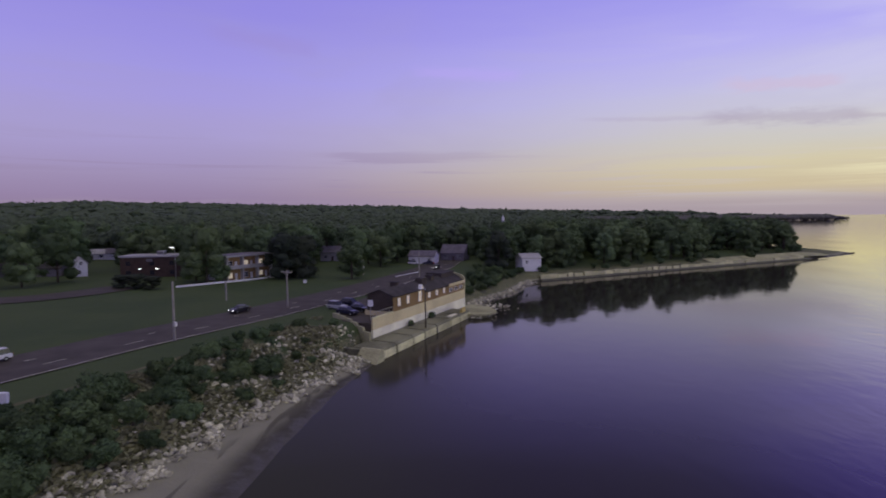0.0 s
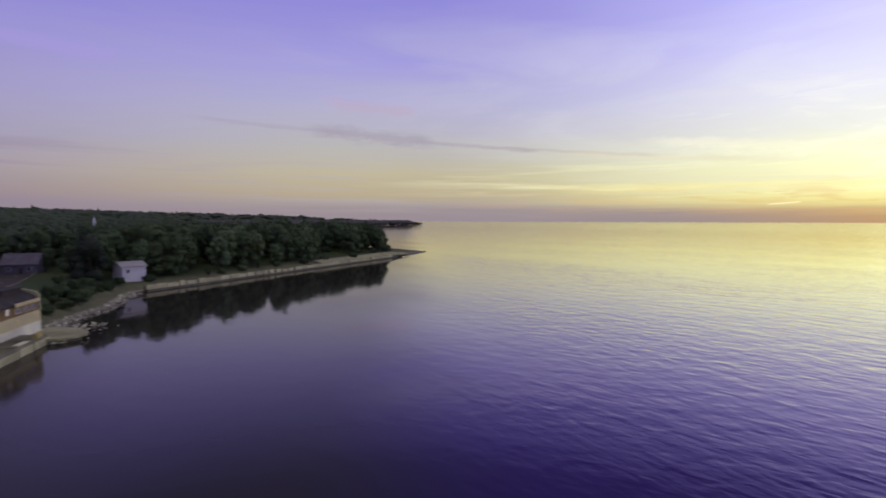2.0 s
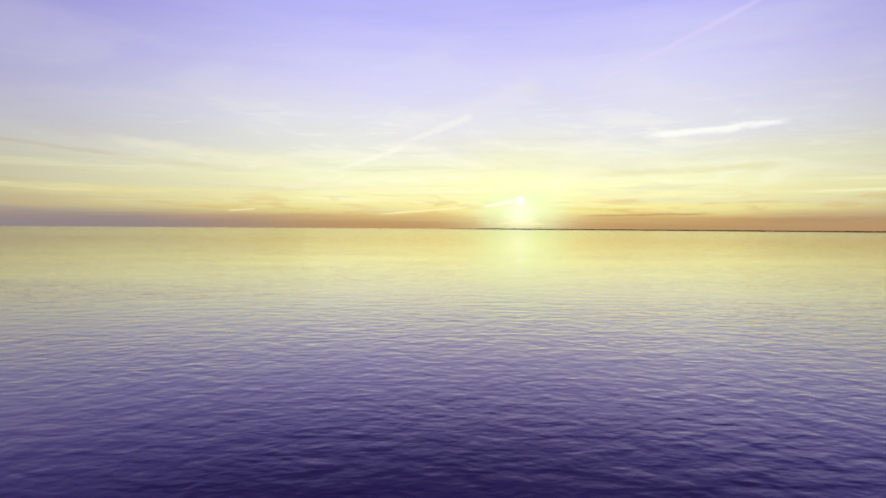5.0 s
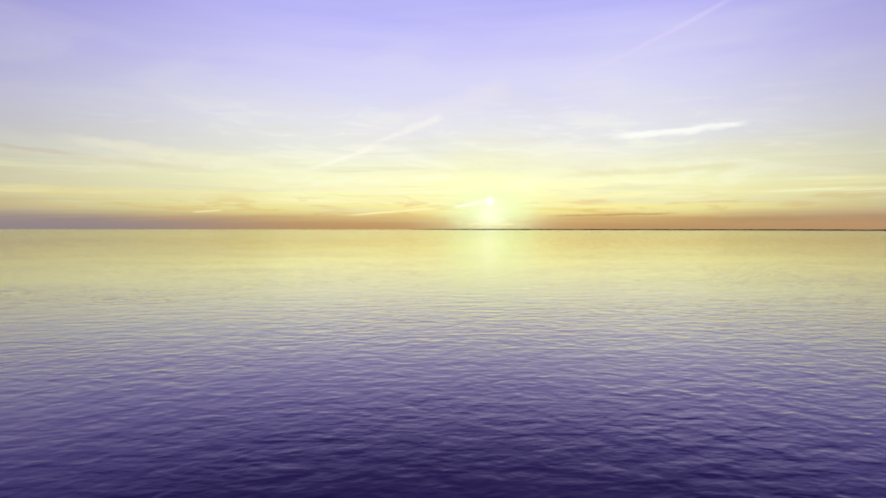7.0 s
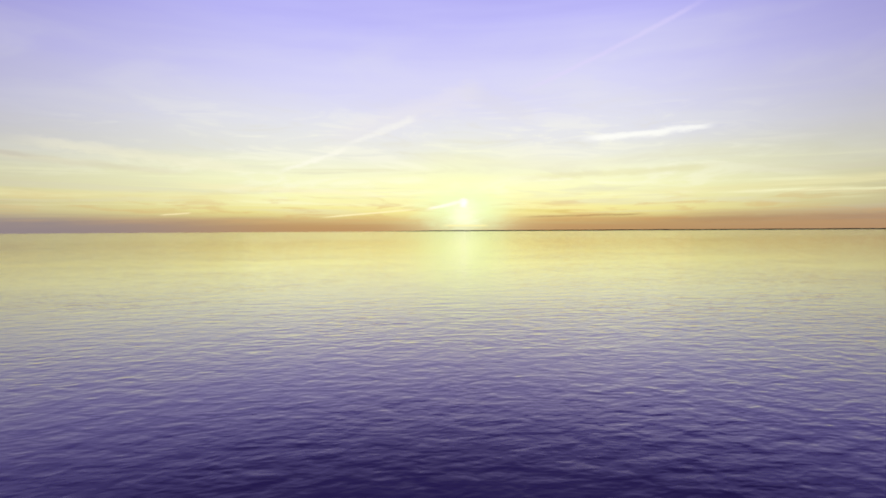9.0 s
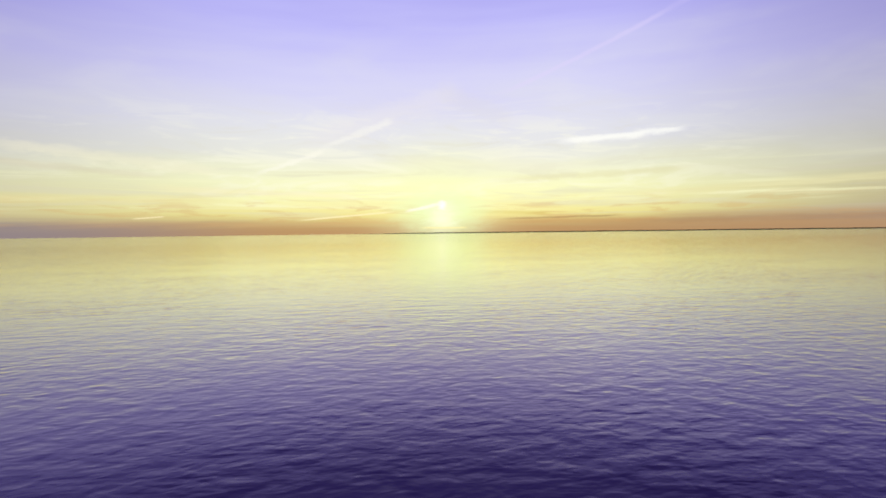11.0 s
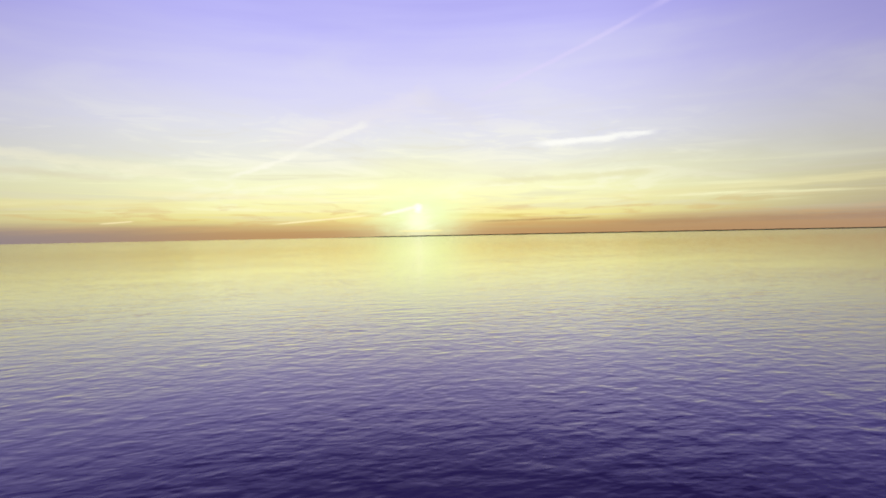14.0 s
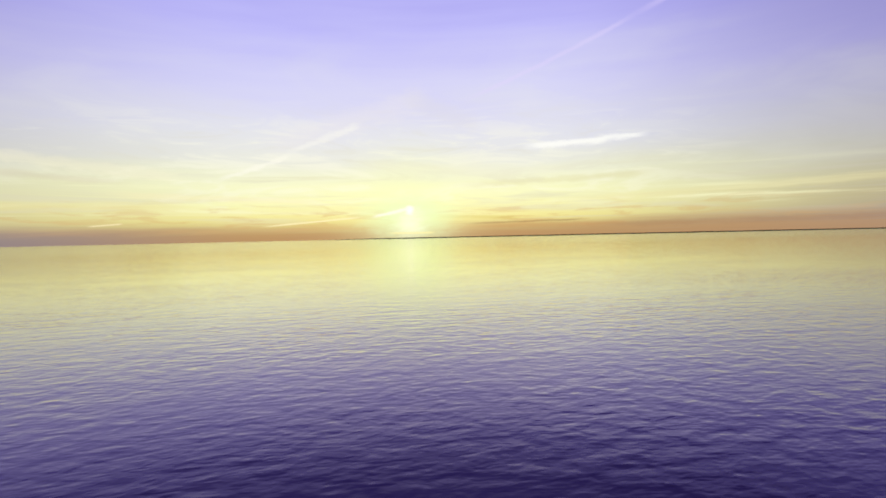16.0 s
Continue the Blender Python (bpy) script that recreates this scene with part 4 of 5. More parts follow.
def riprap():
    bank = thing("stone_bank", Matrix.Identity(4), "bank of dumped pale limestone boulders between road and beach", "riprap")
    rng = np.random.default_rng(77)
    made, verts, faces, base = 0, [], [], 0
    templates = [(np.array([v.co for v in m.vertices]), np.array([list(p.vertices) for p in m.polygons])) for m in STONES]
    tries = 0
    while tries < 4300:
        tries += 1
        y = rng.uniform(38, 96) if tries < 3600 else rng.uniform(132, 192)
        d = rng.uniform(0.2, 17)
        near = y < 110
        if near:
            beach = float(np.interp(y, [20, 45, 60, 75, 86], [13, 10, 7, 3.2, 1.5])) + 0.8 * math.sin(y * 0.9) + 0.6 * math.sin(y * 2.3 + 1)
            d = beach - 1.0 + (12.5 if y < 66 else 14.0) * rng.random() ** (1.7 if y < 66 else 1.25)
            if d > beach + 4.2 and rng.random() < (0.66 if y < 66 else 0.42):
                continue
            if y < 56 and d > beach + 3 and rng.random() < 0.8:
                continue
            x = float(np.interp(y, SHORE[5:11, 1], SHORE[5:11, 0])) - d * 1.03
            if y > 89 and x > -14.5 - (y - 89) * 0.2:
                continue
        else:
            d = rng.uniform(-0.5, 3.6)
            if rng.random() < 0.35:
                continue
            x = float(np.interp(y, SHORE[12:19, 1], SHORE[12:19, 0])) - d
        size = 0.22 + 0.95 * rng.random() ** 2.0 + (0.5 if rng.random() < 0.05 else 0.0)
        m = pose(x, y, tall(x, y) + size * 0.16, rng.uniform(-35, 35), rng.uniform(-35, 35), rng.uniform(0, 360)) @ Matrix.Diagonal((size, size * rng.uniform(0.6, 1.1), size * rng.uniform(0.55, 1.1), 1))
        k = int(rng.integers(0, len(STONES)))
        if near and made < 290 and y > 52 and d < beach + 6.5:
            ob = new("stone", STONES[k])
            ob.parent, ob.matrix_world = bank, m
            made += 1
        else:
            v = templates[k][0] @ np.array(m.to_3x3()).T + np.array(m.translation)
            verts.append(v)
            faces.append(templates[k][1] + base)
            base += len(v)
    # broken slabs and boulders heaped about the jetty
    for _ in range(170):
        p = WALL @ Vector((rng.uniform(33, 54), rng.normal(-3.5, 3.0), 0))
        size = 0.5 + 1.3 * rng.random() ** 2
        m = pose(p.x, p.y, max(0.1, tall(p.x, p.y)) + rng.uniform(-0.1, 0.5), rng.uniform(-25, 25), rng.uniform(-25, 25), rng.uniform(0, 360)) @ Matrix.Diagonal((size, size * rng.uniform(0.6, 1.1), size * rng.uniform(0.4, 0.8), 1))
        k = int(rng.integers(0, len(STONES)))
        v = templates[k][0] @ np.array(m.to_3x3()).T + np.array(m.translation)
        verts.append(v)
        faces.append(templates[k][1] + base)
        base += len(v)
    rest = new("rubble", raw("rubble", np.concatenate(verts), np.concatenate(faces), M_ROCKS))
    rest.parent = bank
    tagged(rest, "smaller pale limestone rubble", kind="stuff")


riprap()


def weeds():
    """Rank grass and low weeds between the stones, on the bank and the road's verge."""
    rng = np.random.default_rng(19)
    verts, faces, base = [], [], 0
    made = 0
    while made < 3800:
        y = rng.uniform(34, 104)
        if y > 72 and rng.random() < 0.2:
            continue
        beach = float(np.interp(y, [20, 45, 60, 75, 86], [13, 10, 7, 3.2, 1.5]))
        d = beach + 0.8 + 17 * rng.random()
        if rng.random() > np.interp(d - beach, [0, 3, 8, 16, 18], [0.12, 0.7, 1.0, 0.9, 0.35]):
            continue
        x = float(np.interp(y, SHORE[5:11, 1], SHORE[5:11, 0])) - d * 1.03
        if y > 88 and x > -17 - (y - 88) * 0.45:
            continue
        if math.sin(x * 0.55 + 1.7 * math.sin(y * 0.31)) + math.sin(y * 0.43) < -0.7:
            continue
        made += 1
        z, k, s = tall(x, y), 9, rng.uniform(0.35, 0.95)
        spot = np.stack([x + rng.normal(0, s * 0.7, k), y + rng.normal(0, s * 0.7, k), z + s * rng.uniform(0.02, 0.5, k)], 1)
        u, w = rng.normal(0, 1, (k, 3)), rng.normal(0, 1, (k, 3))
        u[:, 2] *= 0.5
        u *= (s * 0.42 / np.linalg.norm(u, axis=1))[:, None]
        w *= (s * 0.26 / np.linalg.norm(w, axis=1))[:, None]
        verts.append(np.stack([spot - u, spot + w, spot + u, spot - w], 1).reshape(-1, 3))
        i = base + 4 * np.arange(k)
        faces.append(np.stack([i, i + 1, i + 2, i + 3], 1))
        base += 4 * k
    ob = new("weeds", raw("weeds", np.concatenate(verts), np.concatenate(faces), M_WEED))
    tagged(ob, "rank grass and weeds growing between the stones", "weeds", kind="stuff")


weeds()


# ---- the restaurant on the sea wall ----


def window(parent, x, y, z, w, h, facing="front", pane=None, frame_mat=None, deep=0.10):
    """A framed window: front looks to -y, left to -x, right to +x."""
    bm = bmesh.new()
    t = 0.09
    for x0, x1, z0, z1 in ((-w / 2 - t, w / 2 + t, h / 2, h / 2 + t), (-w / 2 - t, w / 2 + t, -h / 2 - t, -h / 2), (-w / 2 - t, -w / 2, -h / 2, h / 2), (w / 2, w / 2 + t, -h / 2, h / 2), (-0.03, 0.03, -h / 2, h / 2), (-w / 2, w / 2, -0.03, 0.03)):
        box(x0, x1, -deep, 0.02, z0, z1, 0.0, bm)
    turn = {"front": 0, "left": -90, "right": 90, "back": 180}[facing]
    m = pose(x, y, z, 0, 0, turn)
    bmesh.ops.transform(bm, matrix=m, verts=bm.verts)
    ob = part("window", bm, frame_mat or M_WHITE, parent)
    glass = box(-w / 2, w / 2, -deep * 0.45, -0.004, -h / 2, h / 2)
    bmesh.ops.transform(glass, matrix=m, verts=glass.verts)
    part("pane", glass, pane or M_GLASS, ob)
    return ob


def gable_roof(x0, x1, y0, y1, eave, ridge, thick=0.22):
    """A roof with its ridge along x."""
    mid = (y0 + y1) / 2
    rows = [(y0, eave), (mid, ridge), (y1, eave), (y1, eave - thick), (mid, ridge - thick), (y0, eave - thick)]
    bm = prism(rows, x0, x1)
    bmesh.ops.transform(bm, matrix=Matrix(((0, 1, 0, 0), (1, 0, 0, 0), (0, 0, 1, 0), (0, 0, 0, 1))), verts=bm.verts)
    bmesh.ops.recalc_face_normals(bm, faces=bm.faces)
    return bm


def gable_walls(x0, x1, y0, y1, z0, eave, ridge):
    mid = (y0 + y1) / 2
    bm = prism([(y0, z0), (y1, z0), (y1, eave), (mid, ridge), (y0, eave)], x0, x1)
    bmesh.ops.transform(bm, matrix=Matrix(((0, 1, 0, 0), (1, 0, 0, 0), (0, 0, 1, 0), (0, 0, 0, 1))), verts=bm.verts)
    bmesh.ops.recalc_face_normals(bm, faces=bm.faces)
    return bm


def restaurant():
    r = thing("restaurant", WALL, "long lakeside restaurant with brown siding over a cream and whitewashed wall", "restaurant")
    part("base_wall", box(7.2, 42.8, 0, 6.6, 0.4, 3.3, 0.03), M_WHITEWALL, r, "whitewashed foot of the lake wall")
    part("cream_wall", box(7.22, 42.78, 0.05, 6.55, 3.3, 5.45, 0.02), M_CREAM, r, "cream rendered wall")
    part("base_wall", box(0, 7.2, 0, 0.45, 0.4, 3.3, 0.03), M_WHITEWALL, r, "whitewashed foot of the yard wall")
    part("cream_wall", box(0.02, 7.22, 0.05, 0.42, 3.3, 5.45, 0.02), M_CREAM, r, "cream rendered yard wall")
    part("yard_fill", box(0.05, 7.2, 0.45, 6.5, 0.4, 4.42), M_DARKSHADE, r)
    # dark skin standing in for shade on the end turned from the sun
    part("end_shade_skin", box(-0.09, 0.044, 0.47, 6.5, 0.4, 4.40), M_DARKSHADE, r, "end skin darkened for the wall's shade")
    part("coping", box(-0.14, 7.2, -0.06, 0.35, 5.45, 5.62, 0.02), M_PALE, r)
    hall = part("hall", gable_walls(7.3, 20.6, 0.12, 6.0, 5.4, 8.6, 9.55), M_SIDING, r, "brown timber siding")
    # the hall's siding again, darkened because this end is in shade
    part("end_wall", gable_walls(7.24, 7.30, 0.12, 6.0, 5.46, 8.59, 9.53), M_DARKSHADE, r, "brown end wall with its shade in the colour")
    wing = part("wing", gable_walls(20.6, 41.8, 0.12, 6.4, 5.4, 7.75, 9.5), M_SIDING, r, "brown timber siding")
    for z in np.arange(5.7, 8.3, 0.32):
        part("board", box(7.3, 20.58, 0.085, 0.115, z, z + 0.26), M_SIDING, hall)
    for z in np.arange(5.7, 7.6, 0.32):
        part("board", box(20.62, 41.7, 0.085, 0.115, z, z + 0.26), M_SIDING, wing)
    part("roof", gable_roof(6.9, 20.9, -0.45, 6.5, 8.55, 9.8), M_SHINGLE, r)
    part("roof", gable_roof(20.92, 42.0, -0.35, 6.8, 7.78, 9.75), M_SHINGLE, r)
    part("parapet", prism([(-0.1, 5.4), (6.7, 5.4), (6.7, 8.4), (4.0, 10.0), (0.6, 9.2), (-0.1, 8.4)], 0, 0.5), M_PALE, r, "pale gable parapet").matrix_local = Matrix.Translation((42.6, 0, 0)) @ Matrix.Rotation(radians(90), 4, "Z")
    part("fascia", box(32.5, 41.9, -0.36, -0.2, 7.3, 7.95), M_CREAM, wing, "pale fascia board")
    # these panes glow in place of the sunset mirrored in their glass
    for x, z, w, h in ((9.6, 7.1, 0.85, 1.45), (13.2, 7.1, 0.85, 1.45)):
        window(hall, x, 0.08, z, w, h, pane=M_WARM)
    window(hall, 18.4, 0.08, 7.2, 1.1, 2.3, pane=M_WARM)
    for x in (22.8, 26.6, 30.4):
        window(wing, x, 0.08, 6.75, 0.85, 1.0, pane=M_WARM)
    for x in (34.2, 37.2, 40.0):
        window(wing, x, 0.08, 6.4, 1.6, 0.7)
    porch = part("porch_gable", prism([(17.75, 8.6), (19.05, 8.6), (18.4, 9.6)], -0.55, 0.25), M_WHITE, r, "small white pointed gable")
    part("porch_light", box(18.2, 18.6, -0.65, -0.61, 8.75, 9.2), M_WARM, porch, "lit lantern pane")
    for x, y, w, z0, z1 in ((22.2, 1.6, 2.4, 8.6, 10.2), (28.0, 2.2, 1.4, 8.9, 10.3), (14.0, 3.2, 1.0, 9.2, 10.3)):
        vent = part("roof_vent", box(x, x + w, y, y + 1.6, z0, z1, 0.05), M_DARKSHADE, r, "dark roof ventilator")
        part("cap", box(x - 0.15, x + w + 0.15, y - 0.15, y + 1.75, z1, z1 + 0.14, 0.03), M_SHINGLE, vent)
    block = part("stair_tower", box(33.5, 40.6, 2.2, 6.3, 8.2, 10.2, 0.05), M_DARKSHADE, r, "dark stair block above the roof")
    part("cap", box(33.3, 40.8, 2.0, 6.5, 10.2, 10.36, 0.03), M_SHINGLE, block)
    # the terrace at the near end
    part("yard_floor", box(0.0, 7.2, 0.46, 6.5, 4.42, 4.50), M_ASPHALT, r)
    for x in np.arange(0.2, 7.2, 1.15):
        part("rail_post", box(x, x + 0.06, 0.1, 0.16, 5.6, 6.5), M_STEEL, r)
    part("handrail", box(0.1, 7.25, 0.09, 0.17, 6.5, 6.56), M_STEEL, r)
    for x, w, h in ((12.4, 1.4, 1.0), (21.5, 2.2, 1.2)):
        box_ = part("plant_box", box(x, x + w, -1.0, -0.35, 1.76, 2.1, 0.03), M_WOOD, r)
        rng = np.random.default_rng(int(x))
        v, f = foliage(rng, [(x + w / 2, -0.68, 2.0 + h * 0.4, h * 0.55, 0.9), (x + w * 0.2, -0.7, 2.1, h * 0.4, 0.8)], 300, 0.13)
        part("leaves", raw("leaves", v, f, M_BUSH), None, box_)


restaurant()


def lake_wall():
    w = thing("sea_wall", WALL, "weathered concrete sea wall with a broad apron above the water", "sea wall")
    rng = random.Random(3)
    x = -6.6
    while x < 33:
        size = rng.uniform(5.0, 7.5)
        y0 = -5.6 + 1.0 * (x + 6.6) / 40 + rng.uniform(-0.12, 0.12)
        top = 1.74 + rng.uniform(-0.07, 0.05)
        bm = prism([(y0, -1.6), (y0 - 0.05, top - 0.35), (y0 + 0.35, top), (0.0, 1.80), (0.0, -1.6)], x + 0.12, x + size - 0.30)
        bmesh.ops.transform(bm, matrix=Matrix(((0, 1, 0, 0), (1, 0, 0, 0), (0, 0, 1, 0), (0, 0, 0, 1))), verts=bm.verts)
        bmesh.ops.recalc_face_normals(bm, faces=bm.faces)
        part("apron_slab", bm, M_APRON, w)
        lip = box(x + 0.25, x + size - 0.5, y0 - 0.16, y0 + 0.04, -0.4, top - 0.42, 0.05)
        part("facing", lip, M_PALE, w, "pale concrete facing at the water")
        x += size
    wing = prism([(-9.8, -0.6), (-6.75, -0.6), (-6.75, 1.95), (-7.6, 2.05)], -6.5, -2.4)
    part("wing_block", wing, M_PALE, w, "slanting pale end block")
    part("apron_slab", box(-7.5, -6.62, -2.3, 0.6, -1.2, 1.70, 0.06), M_APRON, w)
    part("patch", box(24.6, 28.2, -4.4, -3.3, 1.80, 1.90, 0.02), M_WHITEWALL, w, "newer pale concrete patch")
    # a jetty of broken slabs at the far end
    bm = prism([(33.0, -6.8), (35.2, -8.9), (37.4, -10.2), (40.3, -9.3), (44.6, -5.8), (46.2, -2.2), (46.0, 0.5), (38.0, 1.2), (33.2, -0.2)], 0.62, 1.05)
    bmesh.ops.transform(bm, matrix=Matrix(((1, 0, 0, 0), (0, 0, 1, 0), (0, 1, 0, 0), (0, 0, 0, 1))), verts=bm.verts)
    bmesh.ops.recalc_face_normals(bm, faces=bm.faces)
    part("jetty_slab", bm, M_CONCRETE, w, "broad grey slab reaching over the water")
    bm = prism([(33.2, -6.2), (37.0, -9.4), (44.0, -4.4), (45.5, 1.0), (33.2, 1.0)], -1.5, 0.56)
    bmesh.ops.transform(bm, matrix=Matrix(((1, 0, 0, 0), (0, 0, 1, 0), (0, 1, 0, 0), (0, 0, 0, 1))), verts=bm.verts)
    bmesh.ops.recalc_face_normals(bm, faces=bm.faces)
    part("jetty_foot", bm, M_APRON, w)
    barrier = thing("barrier", WALL @ pose(32.0, -4.0, 1.76, 0, 0, 10), "weathered yellow concrete barrier on the sea wall", "barrier")
    bm = prism([(-0.35, 0), (0.35, 0), (0.14, 0.9), (-0.14, 0.9)], -1.6, 1.6)
    bmesh.ops.transform(bm, matrix=Matrix.Rotation(radians(90), 4, "Z"), verts=bm.verts)
    part("body", bm, M_YELLOW, barrier)


lake_wall()

post = thing("post", WALL @ pose(12.0, -4.6, 1.77), "tall dark timber post standing on the sea wall", "post")
part("shaft", tube((0, 0, -0.2), (0.05, 0.1, 7.75), 0.16, 0.11, 8), M_WOOD, post)
part("cap", box(-0.14, 0.24, -0.05, 0.25, 7.75, 7.85), M_STEEL, post)
part("foot_plate", box(-0.35, 0.35, -0.35, 0.35, -0.02, 0.08, 0.02), M_CONCRETE, post)


def retaining_wall():
    a, b = Vector((-21.6, 104.7, 0)), Vector((-13.0, 94.6, 0))
    w = thing("retaining_wall", Matrix.Identity(4), "low pale concrete wall below the car park", "wall")
    steps = 6
    for i in range(steps):
        p, q = a.lerp(b, i / steps), a.lerp(b, (i + 1) / steps)
        top = 5.35 - 2.3 * ((i + 0.5) / steps) ** 2.2
        way = math.degrees(math.atan2(q.y - p.y, q.x - p.x))
        ob = part("block", box(0.03, (q - p).length - 0.03, -0.25, 0.25, top - 3.2, top, 0.04), M_CONCRETE, w)
        ob.matrix_local = pose(p.x, p.y, 0, 0, 0, way)


retaining_wall()


def far_sea_wall():
    w = thing("sea_wall", Matrix.Identity(4), "long pale concrete sea wall below the wood, patched and gapped", "sea wall")
    rng = random.Random(12)
    line = SHORE[17:23]
    seg = np.hypot(*np.diff(line, axis=0).T)
    run = np.r_[0, np.cumsum(seg)]
    s = 0.0
    while s < run[-1] - 5:
        size = rng.uniform(3.4, 5.2)
        x0, y0, x1, y1 = (float(np.interp(v, run, line[:, k])) for v in (s, s + size) for k in (0, 1))
        way = math.degrees(math.atan2(y1 - y0, x1 - x0))
        top = 1.75 + rng.uniform(-0.22, 0.18) + (0.3 if s < 60 else 0.0)
        gap = 0.7 if rng.random() < (0.30 if s < 75 else 0.10) else 0.04
        lean = rng.uniform(-0.16, 0.14)
        ob = part("panel", box(0.04, size - gap, -0.28, 0.28, -1.2, top, 0.05), M_PALE, w)
        ob.matrix_local = pose(x0, y0, 0, 0, 0, way) @ pose(0, lean, 0)
        if rng.random() < (0.4 if s < 85 else 0.06):
            pile = part("pile", tube((0, -0.42, -1.0), (0, -0.42, top + rng.uniform(-0.3, 0.8)), 0.18, 0.15, 7), M_WOOD, w, "dark timber pile")
            pile.matrix_local = pose(x0, y0, 0, 0, 0, way)
        s += size
    foot = thing("wall_footing", Matrix.Identity(4), "low wet concrete ledge at the foot of the sea wall", "footing")
    for a, b in zip(line[:-1], line[1:]):
        size, way = float(np.hypot(*(b - a))), math.degrees(math.atan2(b[1] - a[1], b[0] - a[0]))
        ob = part("ledge", box(0.02, size - 0.02, -1.3, -0.3, -1.0, 0.62, 0.06), M_WETSTONE, foot)
        ob.matrix_local = pose(a[0], a[1], 0, 0, 0, way)


far_sea_wall()


def revetment():
    """A sloping apron from the top of the sea wall up to the wood."""
    line = SHORE[20:24]
    ways = np.gradient(line, axis=0)
    sides = np.stack([-ways[:, 1], ways[:, 0]], 1) / np.hypot(ways[:, 0], ways[:, 1])[:, None]
    verts, faces = [], []
    for k, (p, n_) in enumerate(zip(line, sides)):
        for off, z in ((0.2, 1.3), (0.3, 1.95), (5.4, 3.25), (5.5, 1.0)):
            verts.append((p[0] + n_[0] * off, p[1] + n_[1] * off, z * (1.0 if k < 3 else 0.62)))
        if k:
            faces += [(4 * k - 4 + j, 4 * k + j, 4 * k + j + 1, 4 * k - 3 + j) for j in range(3)]
    ob = new("pavement", raw("pavement", verts, faces, M_CONCRETE))
    tagged(ob, "sloping pale concrete apron behind the sea wall", "apron", kind="structure")


revetment()


def groyne(a, b):
    a, b = Vector(a), Vector(b)
    g = thing("groyne", pose(a.x, a.y, 0, 0, 0, math.degrees(math.atan2(b.y - a.y, b.x - a.x))), "low dark timber groyne running out from the beach", "groyne", "groynes on the spit")
    size = (b - a).length
    part("planking", box(0, size, -0.12, 0.12, -1.0, 0.50, 0.02), M_WOOD, g)
    for x in np.arange(0.5, size, 2.4):
        part("pile", tube((x, 0.2, -1.2), (x, 0.2, 0.75), 0.15, 0.13, 6), M_WOOD, g)


groyne((229, 307), (241, 314.5))
groyne((228, 326), (238, 335))


# ---- houses ----
def house(x, y, turn, w, d, h, rise, wall, roof, label, windows=(), door=None, chimney=None):
    z = tall(x, y)
    hs = thing("house", pose(x, y, z, 0, 0, turn), label, "house", "houses along the shore road")
    part("wall", gable_walls(-w / 2, w / 2, 0, d, -0.5, h, h + rise), wall, hs)
    top = part("roof", gable_roof(-w / 2 - 0.4, w / 2 + 0.4, -0.5, d + 0.5, h + 0.10 - rise * 0.1, h + rise + 0.22), roof, hs)
    for wx, wy, wz, ww, wh, face, pane in windows:
        window(hs, wx, wy, wz, ww, wh, face, pane)
    if door is not None:
        leaf = part("door", box(door - 0.5, door + 0.5, -0.06, -0.004, -0.1, 2.05, 0.01), M_BRICK, hs)
        part("handle", box(door + 0.32, door + 0.38, -0.12, -0.06, 0.95, 1.1), M_STEEL, leaf)
    if chimney is not None:
        part("chimney", box(chimney - 0.4, chimney + 0.4, d * 0.5, d * 0.5 + 0.8, h, h + rise + 1.2, 0.02), M_BRICK, top)
    return hs


F = "front"
house(-124.3, 180, -46, 4.4, 3.8, 4.3, 2.1, M_WHITE, M_OFFWHITE, "white two-storey gabled house on the grass", [(2.2, 1.9, 4.4, 0.8, 1.0, "right", None), (2.2, 1.4, 1.4, 0.9, 1.1, "right", None), (-1.2, 0, 1.5, 1.1, 1.3, F, None), (0, 0, 4.2, 1.0, 1.2, F, None)])
house(-141, 179, 8, 24, 8, 2.8, 1.6, M_GREYWALL, M_SHINGLE, "long low grey house under spreading trees", [(-8, 0, 1.5, 1.6, 1.1, F, None), (-2, 0, 1.5, 1.6, 1.1, F, None), (6, 0, 1.5, 1.6, 1.1, F, None)], 2.2)
house(-163, 249, 14, 17, 9, 2.9, 1.7, M_WHITE, M_OFFWHITE, "white bungalow with a pale roof between the trees", [(-5, 0, 1.6, 1.6, 1.2, F, None), (4, 0, 1.6, 1.6, 1.2, F, None)], 0.0)
house(-152, 251, 30, 9, 7, 3.0, 2.0, M_WHITE, M_SLATE, "small white house with a grey roof", [(0, 0, 1.7, 1.2, 1.3, F, None)])
house(-212, 258, 10, 12, 8, 5.5, 1.8, M_OFFWHITE, M_SLATE, "pale two-storey house behind trees", [(0, 0, 3.6, 1.4, 1.3, F, None)])
house(-49, 238, -6, 11, 8, 4.0, 2.4, M_OFFWHITE, M_SLATE, "pale house with a chimney beyond the lawn", [(-3, 0, 1.9, 1.4, 1.2, F, None), (3, 0, 1.9, 1.4, 1.2, F, None)], 0.0, 2.0)
house(-9, 222, -14, 11, 8, 3.2, 1.9, M_WHITE, M_SLATE, "white garage building by the road", [(3.4, 0, 1.7, 1.2, 1.0, F, None)], -3.6)
house(4, 236, -18, 10.5, 9, 3.6, 3.2, M_GREYWALL, M_SLATE, "grey house with a broad slate-coloured roof", [(-3, 0, 1.8, 1.3, 1.2, F, None), (3, 0, 1.8, 1.3, 1.2, F, None)], 0.5)
